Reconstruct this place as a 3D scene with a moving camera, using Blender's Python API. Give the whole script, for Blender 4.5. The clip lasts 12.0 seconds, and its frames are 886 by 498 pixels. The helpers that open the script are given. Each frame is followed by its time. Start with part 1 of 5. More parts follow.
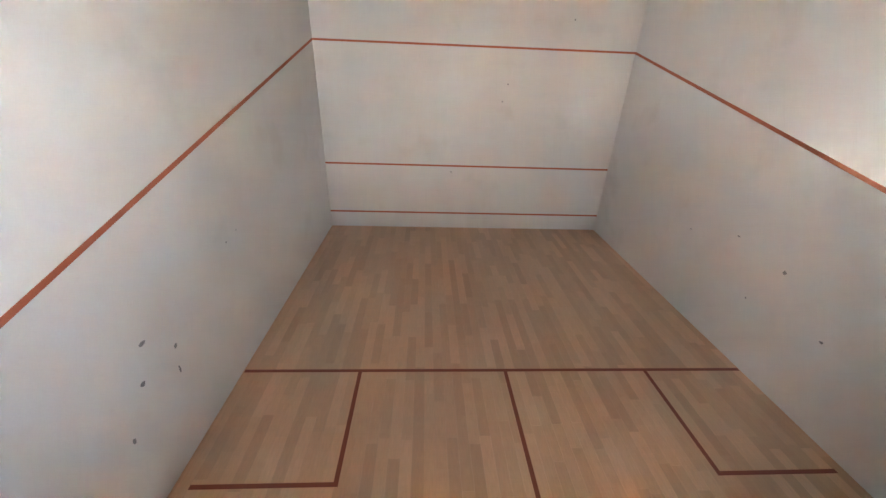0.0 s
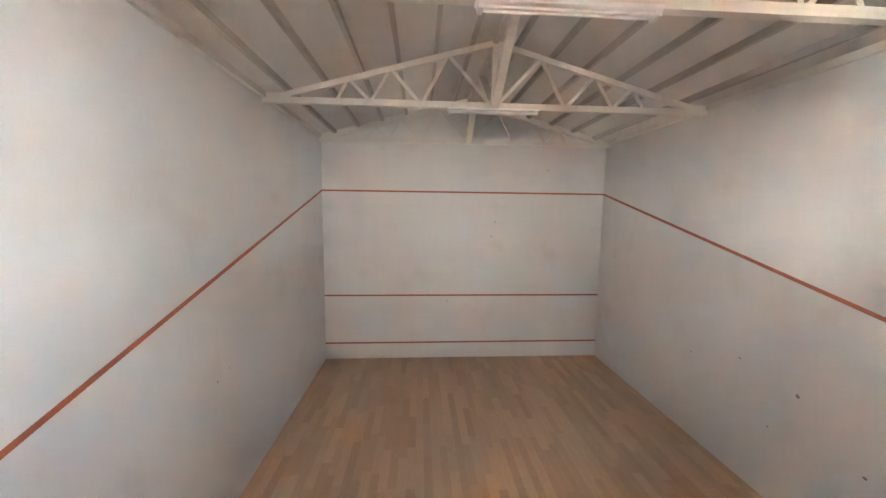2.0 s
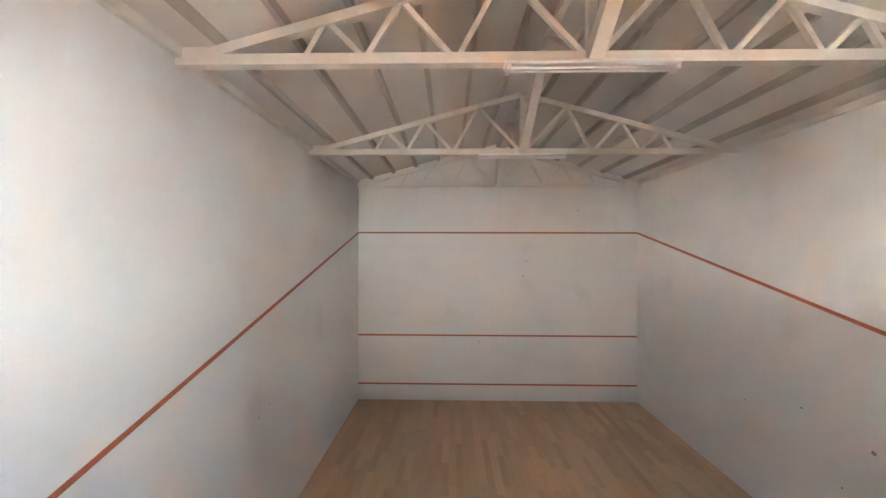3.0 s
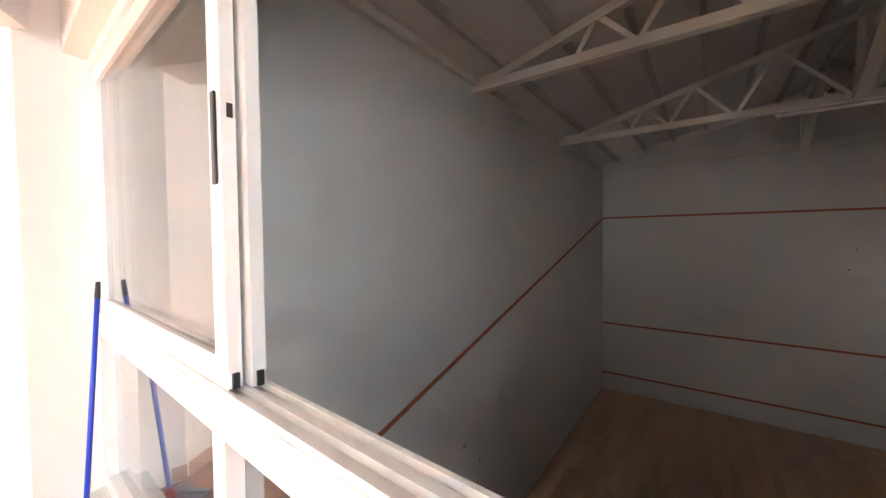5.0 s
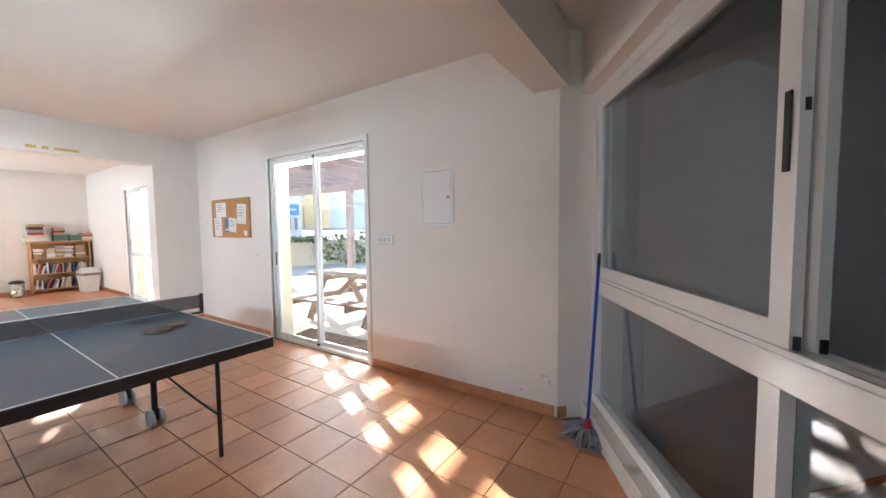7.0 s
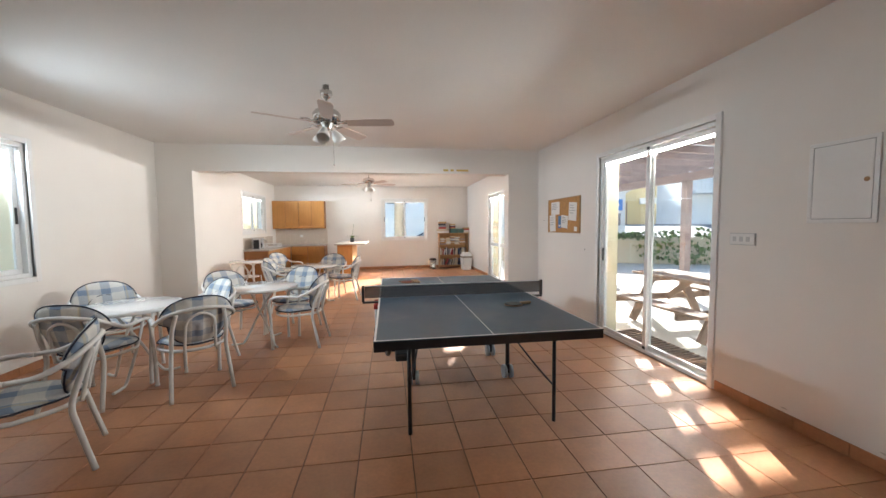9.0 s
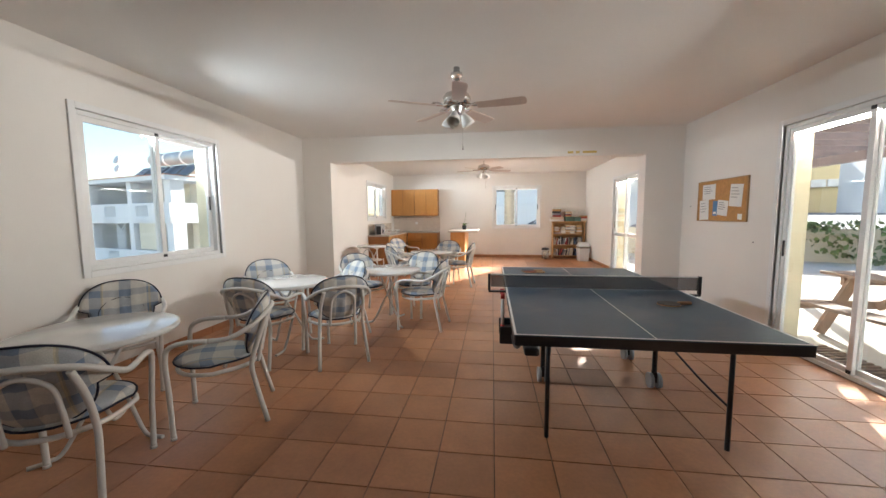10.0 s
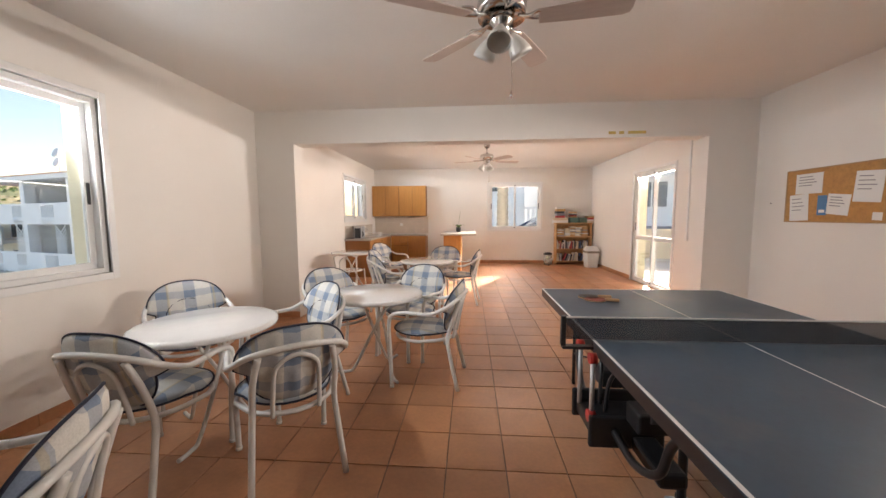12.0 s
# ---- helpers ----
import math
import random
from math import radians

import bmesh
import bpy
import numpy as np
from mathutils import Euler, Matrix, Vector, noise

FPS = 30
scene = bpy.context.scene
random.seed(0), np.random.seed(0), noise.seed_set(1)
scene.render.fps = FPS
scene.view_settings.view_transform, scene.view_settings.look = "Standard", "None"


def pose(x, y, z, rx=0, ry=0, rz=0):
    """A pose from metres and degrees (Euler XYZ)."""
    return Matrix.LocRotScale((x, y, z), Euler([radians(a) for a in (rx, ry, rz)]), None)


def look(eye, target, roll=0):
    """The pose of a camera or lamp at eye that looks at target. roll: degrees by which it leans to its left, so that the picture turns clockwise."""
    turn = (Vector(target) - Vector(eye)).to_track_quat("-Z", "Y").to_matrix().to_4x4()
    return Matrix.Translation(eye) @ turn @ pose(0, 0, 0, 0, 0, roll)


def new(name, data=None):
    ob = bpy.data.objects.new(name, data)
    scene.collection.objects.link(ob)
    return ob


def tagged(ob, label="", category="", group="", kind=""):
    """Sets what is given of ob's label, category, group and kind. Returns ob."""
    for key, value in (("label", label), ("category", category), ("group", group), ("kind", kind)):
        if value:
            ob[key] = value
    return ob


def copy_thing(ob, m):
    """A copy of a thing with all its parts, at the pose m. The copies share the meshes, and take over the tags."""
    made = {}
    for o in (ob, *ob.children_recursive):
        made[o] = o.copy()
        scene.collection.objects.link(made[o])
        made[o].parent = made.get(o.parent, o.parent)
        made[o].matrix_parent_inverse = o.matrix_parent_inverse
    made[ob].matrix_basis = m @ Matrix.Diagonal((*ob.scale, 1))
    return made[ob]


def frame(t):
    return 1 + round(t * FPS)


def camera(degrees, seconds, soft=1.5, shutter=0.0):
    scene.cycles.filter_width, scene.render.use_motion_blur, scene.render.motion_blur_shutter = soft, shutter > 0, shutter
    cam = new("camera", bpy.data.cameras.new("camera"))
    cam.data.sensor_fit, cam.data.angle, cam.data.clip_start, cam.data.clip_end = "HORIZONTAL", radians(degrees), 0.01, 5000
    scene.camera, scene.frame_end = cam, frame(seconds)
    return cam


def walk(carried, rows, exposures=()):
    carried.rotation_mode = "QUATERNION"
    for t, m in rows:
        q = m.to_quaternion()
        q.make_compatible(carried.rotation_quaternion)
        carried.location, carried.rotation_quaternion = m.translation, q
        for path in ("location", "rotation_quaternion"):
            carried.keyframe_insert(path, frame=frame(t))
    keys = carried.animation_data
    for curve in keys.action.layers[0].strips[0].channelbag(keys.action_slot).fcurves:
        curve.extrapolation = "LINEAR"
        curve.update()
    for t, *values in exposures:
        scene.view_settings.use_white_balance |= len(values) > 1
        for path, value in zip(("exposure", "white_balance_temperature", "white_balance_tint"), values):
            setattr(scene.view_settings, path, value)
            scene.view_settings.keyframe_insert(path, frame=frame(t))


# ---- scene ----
cam = camera(101.6, 12.0)
PATH = [
    (0, (0.241, -0.06, 1.39), (1.09, -1.64, 0.506), 2.3),
    (0.5, (0.238, -0.051, 1.403), (1.094, -1.718, 0.705), 1.9),
    (1, (0.253, -0.005, 1.429), (1.111, -1.734, 0.904), 1.6),
    (1.5, (0.237, 0.031, 1.458), (1.12, -1.724, 1.086), 1.1),
    (2, (0.215, 0.076, 1.478), (1.146, -1.68, 1.259), 0.7),
    (2.5, (0.167, 0.138, 1.475), (1.178, -1.586, 1.396), 0.6),
    (2.7, (0.164, 0.163, 1.483), (1.204, -1.545, 1.45), 0.5),
    (4.3, (0.184, 0.686, 1.498), (1.658, -0.666, 1.511), 0.2),
    (4.5, (0.187, 0.718, 1.495), (1.779, -0.492, 1.479), 0.3),
    (5, (0.142, 0.759, 1.464), (1.993, 0.005, 1.398), -0.5),
    (5.5, (0.035, 0.82, 1.466), (2.017, 0.556, 1.418), -0.8),
    (5.9, (-0.028, 0.943, 1.466), (1.968, 1.046, 1.4), -0.2),
    (6, (-0.044, 0.972, 1.466), (1.942, 1.2, 1.399), -1.0),
    (6.5, (-0.14, 1.085, 1.459), (1.719, 1.818, 1.371), -0.8),
    (7, (-0.236, 1.184, 1.45), (1.425, 2.291, 1.33), -0.6),
    (7.5, (-0.364, 1.277, 1.436), (1.068, 2.667, 1.303), -0.6),
    (9.3, (-0.371, 1.142, 1.462), (-0.29, 3.137, 1.333), -0.6),
    (9.5, (-0.402, 1.158, 1.453), (-0.445, 3.153, 1.317), -0.6),
    (10, (-0.598, 1.322, 1.437), (-0.867, 3.295, 1.253), -0.4),
    (10.5, (-0.724, 1.561, 1.432), (-1.06, 3.522, 1.221), -0.5),
    (11, (-0.795, 1.932, 1.435), (-1.134, 3.893, 1.232), -0.3),
    (11.5, (-1.006, 2.307, 1.407), (-1.230, 4.285, 1.212), -0.3),
    (12, (-1.114, 2.811, 1.414), (-1.265, 4.797, 1.236), -0.3),
]
EXPOSURES = [(0.0, 8.2, 6600, 13), (2.7, 8.0, 6600, 12), (4.3, 7.4, 6600, 14), (4.7, 6.5, 6750, 16), (5.2, 5.25, 6600, 14), (5.7, 4.3, 6050, 9), (6.2, 3.68, 5800, 7), (7.5, 2.95, 6100, 9), (9.5, 2.45, 6450, 8), (12.0, 2.3, 7250, 17)]
walk(cam, [(t, look(eye, target, roll)) for t, eye, target, roll in PATH], EXPOSURES)

# ---- world and sun ----
SUN_AZ, SUN_EL = 65.0, 21.5   # azimuth measured from +x towards +y
world = bpy.data.worlds.new("world")
scene.world = world
world.use_nodes = True
wn = world.node_tree
sky = wn.nodes.new("ShaderNodeTexSky")
sky.sky_type = "NISHITA"
sky.sun_disc = False
sky.sun_elevation = radians(SUN_EL)
sky.sun_rotation = radians(90 - SUN_AZ)
wn.links.new(sky.outputs["Color"], wn.nodes["Background"].inputs["Color"])
wn.nodes["Background"].inputs["Strength"].default_value = 0.08
sun_data = bpy.data.lights.new("sun", "SUN")
sun_data.energy, sun_data.angle, sun_data.color = 5.0, radians(0.6), (1.0, 0.96, 0.90)
sun = new("sun", sun_data)
sv = Vector((math.cos(radians(SUN_AZ)) * math.cos(radians(SUN_EL)), math.sin(radians(SUN_AZ)) * math.cos(radians(SUN_EL)), math.sin(radians(SUN_EL))))
sun.matrix_world = look(sv * 30, (0, 0, 0))


def sky_lamp(name, place, target, width, height, watts, colour, spread=180):
    """Daylight gathered in an opening's reveal, sent into the room."""
    data = bpy.data.lights.new(name, "AREA")
    data.shape, data.size, data.size_y, data.energy, data.color = "RECTANGLE", width, height, watts, colour
    data.spread = radians(spread)
    ob = new(name, data)
    ob.matrix_world = look(place, target)
    return ob


DAY, WARM_DAY = (0.78, 0.90, 1.0), (1.0, 0.98, 0.95)
# sunlit paving and sky send their light up through each opening on to the ceilings
for lamp_name, lx, ly, lz, nx, ny, nz, lw, watts, tint, spread in (
        ("skylight_patio_door", 2.572, 4.80, 2.252, -1, 0, 0.55, 1.62, 20, WARM_DAY, 136),
        ("skylight_far_door", 2.572, 10.27, 2.212, -1, 0, 0.55, 1.4, 34, WARM_DAY, 136),
        ("skylight_window", -4.182, 4.76, 2.257, 0.9, 0.45, -0.22, 1.4, 8, DAY, 112),
        ("skylight_kitchen_window", -4.182, 12.0, 2.282, 1, 0, 0.55, 1.55, 15, DAY, 130),
        ("skylight_street_window", 0.21, 13.982, 2.282, 0, -1, 1.0, 1.45, 12, WARM_DAY, 86)):
    sky_lamp(lamp_name, (lx, ly, lz), (lx + nx, ly + ny, lz + nz), lw, 0.018, watts, tint, spread)
sky_lamp("skylight_gallery_window", (-4.19, -0.5, 1.68), (3.0, -0.5, 1.5), 1.6, 1.2, 0.65, (0.62, 0.80, 1.0))


# ---- materials ----
def material(name, base, rough=0.6, metal=0.0, var=0.06, scale=6.0, fine=60.0, bump=0.05, coat=0.0, stretch=(1, 1, 1), random_tint=0.0, alpha=1.0, stain=None, stain_scale=0.8, stain_cut=0.62):
    """A painted, stained or bare surface with variation at two scales, relief, and optional stains."""
    m = bpy.data.materials.new(name)
    m.use_nodes = True
    nt = m.node_tree
    n, l = nt.nodes, nt.links
    p = n["Principled BSDF"]
    tc = n.new("ShaderNodeTexCoord")
    mp = n.new("ShaderNodeMapping")
    mp.inputs["Scale"].default_value = stretch
    l.new(tc.outputs["Object"], mp.inputs["Vector"])
    if random_tint:   # every piece is cut from another part of the grain
        who = n.new("ShaderNodeObjectInfo")
        shift = n.new("ShaderNodeMath")
        shift.operation = "MULTIPLY"
        shift.inputs[1].default_value = 40.0
        l.new(who.outputs["Random"], shift.inputs[0])
        l.new(shift.outputs[0], mp.inputs["Location"])
    big, small = n.new("ShaderNodeTexNoise"), n.new("ShaderNodeTexNoise")
    big.inputs["Scale"].default_value, big.inputs["Detail"].default_value = scale, 5
    small.inputs["Scale"].default_value, small.inputs["Detail"].default_value = fine, 3
    for t in (big, small):
        l.new(mp.outputs["Vector"], t.inputs["Vector"])
    mix = n.new("ShaderNodeMix")
    mix.data_type = "RGBA"
    mix.inputs["A"].default_value = (*[c * (1 - var) for c in base], 1)
    mix.inputs["B"].default_value = (*[min(1, c * (1 + var)) for c in base], 1)
    add = n.new("ShaderNodeMath")
    add.operation = "MULTIPLY_ADD"
    add.inputs[1].default_value, add.inputs[2].default_value = 0.4, 0.0
    l.new(small.outputs["Fac"], add.inputs[0])
    add2 = n.new("ShaderNodeMath")
    add2.operation = "MULTIPLY_ADD"
    add2.inputs[1].default_value = 0.6
    l.new(big.outputs["Fac"], add2.inputs[0])
    l.new(add.outputs[0], add2.inputs[2])
    rm = n.new("ShaderNodeMapRange")
    rm.inputs["From Min"].default_value, rm.inputs["From Max"].default_value = 0.3, 0.7
    l.new(add2.outputs[0], rm.inputs["Value"])
    l.new(rm.outputs["Result"], mix.inputs["Factor"])
    colour = mix.outputs["Result"]
    if random_tint:
        info = n.new("ShaderNodeObjectInfo")
        geo = n.new("ShaderNodeNewGeometry")
        sm = n.new("ShaderNodeMath")
        sm.operation = "ADD"
        l.new(info.outputs["Random"], sm.inputs[0])
        l.new(geo.outputs["Random Per Island"], sm.inputs[1])
        fr = n.new("ShaderNodeMath")
        fr.operation = "FRACT"
        l.new(sm.outputs[0], fr.inputs[0])
        hs = n.new("ShaderNodeHueSaturation")
        mr = n.new("ShaderNodeMapRange")
        mr.inputs["To Min"].default_value, mr.inputs["To Max"].default_value = 1 - random_tint, 1 + random_tint
        l.new(fr.outputs[0], mr.inputs["Value"])
        l.new(mr.outputs["Result"], hs.inputs["Value"])
        l.new(colour, hs.inputs["Color"])
        colour = hs.outputs["Color"]
    if stain:
        st = n.new("ShaderNodeTexNoise")
        st.inputs["Scale"].default_value, st.inputs["Detail"].default_value = stain_scale, 6
        l.new(tc.outputs["Object"], st.inputs["Vector"])
        sr = n.new("ShaderNodeMapRange")
        sr.inputs["From Min"].default_value, sr.inputs["From Max"].default_value = stain_cut, stain_cut + 0.14
        l.new(st.outputs["Fac"], sr.inputs["Value"])
        sx = n.new("ShaderNodeMix")
        sx.data_type = "RGBA"
        sx.inputs["B"].default_value = (*stain, 1)
        l.new(sr.outputs["Result"], sx.inputs["Factor"])
        l.new(colour, sx.inputs["A"])
        colour = sx.outputs["Result"]
    l.new(colour, p.inputs["Base Color"])
    p.inputs["Metallic"].default_value = metal
    rr = n.new("ShaderNodeMapRange")
    rr.inputs["To Min"].default_value, rr.inputs["To Max"].default_value = max(0.02, rough - 0.08), min(1, rough + 0.08)
    l.new(big.outputs["Fac"], rr.inputs["Value"])
    l.new(rr.outputs["Result"], p.inputs["Roughness"])
    p.inputs["Coat Weight"].default_value = coat
    if bump:
        b = n.new("ShaderNodeBump")
        b.inputs["Strength"].default_value, b.inputs["Distance"].default_value = bump, 0.01
        l.new(add2.outputs[0], b.inputs["Height"])
        l.new(b.outputs["Normal"], p.inputs["Normal"])
    return m


def glass_material(name, tint=(0.76, 0.79, 0.79), rough=0.0):
    m = bpy.data.materials.new(name)
    m.use_nodes = True
    n, l = m.node_tree.nodes, m.node_tree.links
    p = n["Principled BSDF"]
    p.inputs["Base Color"].default_value = (*tint, 1)
    p.inputs["Transmission Weight"].default_value = 1.0
    p.inputs["Roughness"].default_value = rough
    p.inputs["IOR"].default_value = 1.45
    return m


WALL = material("wall_paint", (0.80, 0.77, 0.73), 0.75, var=0.025, scale=1.5, fine=120, bump=0.10)
GRIMY = material("grimy_white_paint", (0.72, 0.70, 0.66), 0.75, var=0.06, scale=3, fine=60, bump=0.15, stain=(0.36, 0.32, 0.27), stain_scale=4.5, stain_cut=0.56)
CEILING = material("ceiling_paint", (0.80, 0.78, 0.75), 0.85, var=0.03, scale=1.2, fine=90, bump=0.08)
COURT_WALL = material("court_plaster", (0.72, 0.705, 0.685), 0.7, var=0.03, scale=0.8, fine=50, bump=0.06, stain=(0.675, 0.655, 0.625), stain_scale=1.1, stain_cut=0.58)
COURT_LINE = material("red_line_paint", (0.42, 0.11, 0.05), 0.6, var=0.12, scale=9, fine=70)
COURT_FLOOR_LINE = material("dark_red_line_paint", (0.20, 0.045, 0.02), 0.5, var=0.15, scale=9, fine=70)
PLANK = material("beech_plank", (0.56, 0.345, 0.215), 0.42, var=0.09, scale=7, fine=60, bump=0.03, stretch=(9, 1, 1), random_tint=0.13)
STEEL_PAINT = material("cream_steel_paint", (0.70, 0.665, 0.60), 0.5, var=0.06, scale=4, fine=60, bump=0.03)
# cream steel again, darkened: the purlins' shade is put into the colour
PURLIN_SHADED = material("shaded_cream_purlin_paint", (0.46, 0.43, 0.39), 0.5, var=0.08, scale=4, fine=60, bump=0.03)
ROOF_SHEET = material("roof_panel_paint", (0.74, 0.71, 0.67), 0.6, var=0.04, scale=2, fine=50, bump=0.03)
TILE = material("terracotta_tile", (0.49, 0.225, 0.108), 0.37, var=0.15, scale=5, fine=45, bump=0.05, random_tint=0.12)
GROUT = material("grey_brown_grout", (0.20, 0.13, 0.09), 0.9, var=0.2, scale=10, fine=90, bump=0.15)
ALU = material("white_coated_aluminium", (0.80, 0.80, 0.79), 0.32, var=0.02, scale=5, fine=70, bump=0.01, coat=0.2)
ALU_GREY = material("grey_aluminium_track", (0.55, 0.56, 0.56), 0.4, metal=0.4, var=0.06, scale=6, fine=80)
BLACK = material("black_plastic", (0.02, 0.02, 0.022), 0.45, var=0.2, scale=12, fine=90)
BLACK_STEEL = material("black_coated_steel", (0.025, 0.025, 0.028), 0.35, var=0.15, scale=12, fine=90)
GLASS = glass_material("clear_glass")
PLASTER = material("outside_cream_plaster", (0.74, 0.66, 0.47), 0.85, var=0.06, scale=2, fine=60, bump=0.2)


# ---- mesh helpers ----
def box(bm, x0, y0, z0, x1, y1, z1, m=None, bevel=0.0):
    vs = [bm.verts.new(v) for v in ((x0, y0, z0), (x1, y0, z0), (x1, y1, z0), (x0, y1, z0), (x0, y0, z1), (x1, y0, z1), (x1, y1, z1), (x0, y1, z1))]
    fs = [bm.faces.new([vs[i] for i in f]) for f in ((3, 2, 1, 0), (4, 5, 6, 7), (0, 1, 5, 4), (1, 2, 6, 5), (2, 3, 7, 6), (3, 0, 4, 7))]
    if bevel:
        es = list({e for f in fs for e in f.edges})
        got = bmesh.ops.bevel(bm, geom=es, offset=bevel, segments=2, profile=0.5, affect="EDGES")
        vs = list({v for f in got["faces"] for v in f.verts} | {v for v in vs if v.is_valid})
    if m is not None:
        for v in vs:
            v.co = m @ v.co
    return bm


def prism(bm, outline, z0, z1):
    """An upright solid over a plan outline that runs anticlockwise."""
    lo = [bm.verts.new((x, y, z0)) for x, y in outline]
    hi = [bm.verts.new((x, y, z1)) for x, y in outline]
    k = len(outline)
    bm.faces.new(list(reversed(lo)))
    bm.faces.new(hi)
    for i in range(k):
        j = (i + 1) % k
        bm.faces.new((lo[i], lo[j], hi[j], hi[i]))
    return bm


def tube(bm, pts, r, sides=8, closed=False, r2=None):
    """A round tube along a line of points, with caps."""
    pts = [Vector(p) for p in pts]
    k = len(pts)
    rings, side = [], None
    for i, p in enumerate(pts):
        a = pts[(i - 1) % k] if closed or i else p
        b = pts[(i + 1) % k] if closed or i < k - 1 else p
        d = (b - a).normalized()
        if side is None:
            side = d.orthogonal().normalized()
        side = (side - d * side.dot(d)).normalized()
        up = d.cross(side)
        rad = r if r2 is None else r + (r2 - r) * i / (k - 1)
        rings.append([bm.verts.new(p + (side * math.cos(2 * math.pi * j / sides) + up * math.sin(2 * math.pi * j / sides)) * rad) for j in range(sides)])
    for i in range(k if closed else k - 1):
        u, v = rings[i], rings[(i + 1) % k]
        for j in range(sides):
            f = bm.faces.new((u[j], u[(j + 1) % sides], v[(j + 1) % sides], v[j]))
            f.smooth = True
    if not closed:
        bm.faces.new(list(reversed(rings[0])))
        bm.faces.new(rings[-1])
    return bm


def smooth_line(pts, steps=6):
    """A Catmull-Rom line through the points."""
    pts = [Vector(p) for p in pts]
    out = []
    for i in range(len(pts) - 1):
        p0, p1, p2, p3 = pts[max(i - 1, 0)], pts[i], pts[i + 1], pts[min(i + 2, len(pts) - 1)]
        for s in range(steps):
            t = s / steps
            out.append(0.5 * (2 * p1 + (p2 - p0) * t + (2 * p0 - 5 * p1 + 4 * p2 - p3) * t * t + (3 * p1 - p0 - 3 * p2 + p3) * t ** 3))
    return out + [pts[-1]]


def lathe(bm, profile, segs=20, cx=0.0, cy=0.0):
    """A turned shape from (radius, height) pairs."""
    rings = []
    for r, z in profile:
        if r < 1e-5:
            rings.append([bm.verts.new((cx, cy, z))])
        else:
            rings.append([bm.verts.new((cx + r * math.cos(2 * math.pi * j / segs), cy + r * math.sin(2 * math.pi * j / segs), z)) for j in range(segs)])
    for a, b in zip(rings, rings[1:]):
        for j in range(segs):
            k = (j + 1) % segs
            if len(a) == 1 and len(b) == 1:
                continue
            if len(a) == 1:
                f = bm.faces.new((a[0], b[k], b[j]))
            elif len(b) == 1:
                f = bm.faces.new((a[j], a[k], b[0]))
            else:
                f = bm.faces.new((a[j], a[k], b[k], b[j]))
            f.smooth = True
    return bm


def to_mesh(name, bm, mat):
    bmesh.ops.recalc_face_normals(bm, faces=bm.faces)
    me = bpy.data.meshes.new(name)
    bm.to_mesh(me)
    bm.free()
    me.materials.append(mat)
    return me


def part(name, bm, mat, parent, label=""):
    ob = new(name, to_mesh(name, bm, mat))
    ob.parent = parent
    return tagged(ob, label)


def thing(name, label, category, m=None, group="", kind=""):
    ob = new(name)
    ob.empty_display_size = 0.1
    if m is not None:
        ob.matrix_world = m
    return tagged(ob, label, category, group, kind)


def solid(name, bm, mat, label, category, kind="", m=None, group=""):
    ob = new(name, to_mesh(name, bm, mat))
    if m is not None:
        ob.matrix_world = m
    return tagged(ob, label, category, group, kind)


def B():
    return bmesh.new()


# ---- the plan ----
XL, XR = -4.06, 2.45          # the room's long walls
YO, YF = 7.675, 13.86         # the wall with the wide opening; the far wall
CEIL = 2.85
COURT = pose(1.04, -10.895, 0, 0, 0, 31.62)   # x from the right wall to the left, y from the front wall to the gallery
CW, CL, CF = 7.62, 9.75, -2.67
GY = 9.92                     # the glazed screen
SH = 0.335                    # tile module


def local(x, y):
    v = COURT @ Vector((x, y, 0))
    return (v.x, v.y)


# ---- room shell ----
def wall_run(name, along, at, thick, a, b, z0, z1, holes, mat, label):
    """A straight wall along x or y from a to b with rectangular holes (u0, u1, v0, v1)."""
    bm = B()
    us = sorted({a, b, *[h[0] for h in holes], *[h[1] for h in holes]})
    for u0, u1 in zip(us, us[1:]):
        here = [h for h in holes if h[0] <= u0 and h[1] >= u1]
        zs = [z0]
        for h in sorted(here, key=lambda q: q[2]):
            zs += [h[2], h[3]]
        zs.append(z1)
        for v0, v1 in zip(zs[::2], zs[1::2]):
            if v1 - v0 > 1e-4:
                if along == "y":
                    box(bm, min(at, at + thick), u0, v0, max(at, at + thick), u1, v1)
                else:
                    box(bm, u0, min(at, at + thick), v0, u1, max(at, at + thick), v1)
    bmesh.ops.remove_doubles(bm, verts=bm.verts, dist=1e-5)
    return solid(name, bm, mat, label, "wall", "structure")


DOOR1 = (3.93, 5.68, 0.0, 2.35)
DOOR2 = (9.49, 11.06, 0.0, 2.31)
WIN1 = (3.985, 5.545, 0.975, 2.355)
WINK = (11.14, 12.88, 1.35, 2.38)
WING = (-1.4, 0.4, 0.98, 2.37)
WINB = (-0.55, 0.98, 1.03, 2.38)
wall_run("wall_east", "y", XR, 0.25, 1.95, YF + 0.25, 0, 3.1, [DOOR1, DOOR2], WALL, "white painted plaster wall with two glazed doors")
wall_run("wall_west", "y", XL, -0.25, -2.55, YF + 0.25, 0, 3.1, [WIN1, WINK, WING], WALL, "white painted plaster wall with windows")
wall_run("wall_north", "x", YF, 0.25, XL, XR, 0, 3.1, [WINB], WALL, "white painted plaster wall at the kitchen end")
wall_run("wall_opening", "x", YO, 0.25, XL, XR, 0, CEIL, [(-3.52, 1.864, 0.0, 2.407)], WALL, "white painted cross wall with a wide square opening")
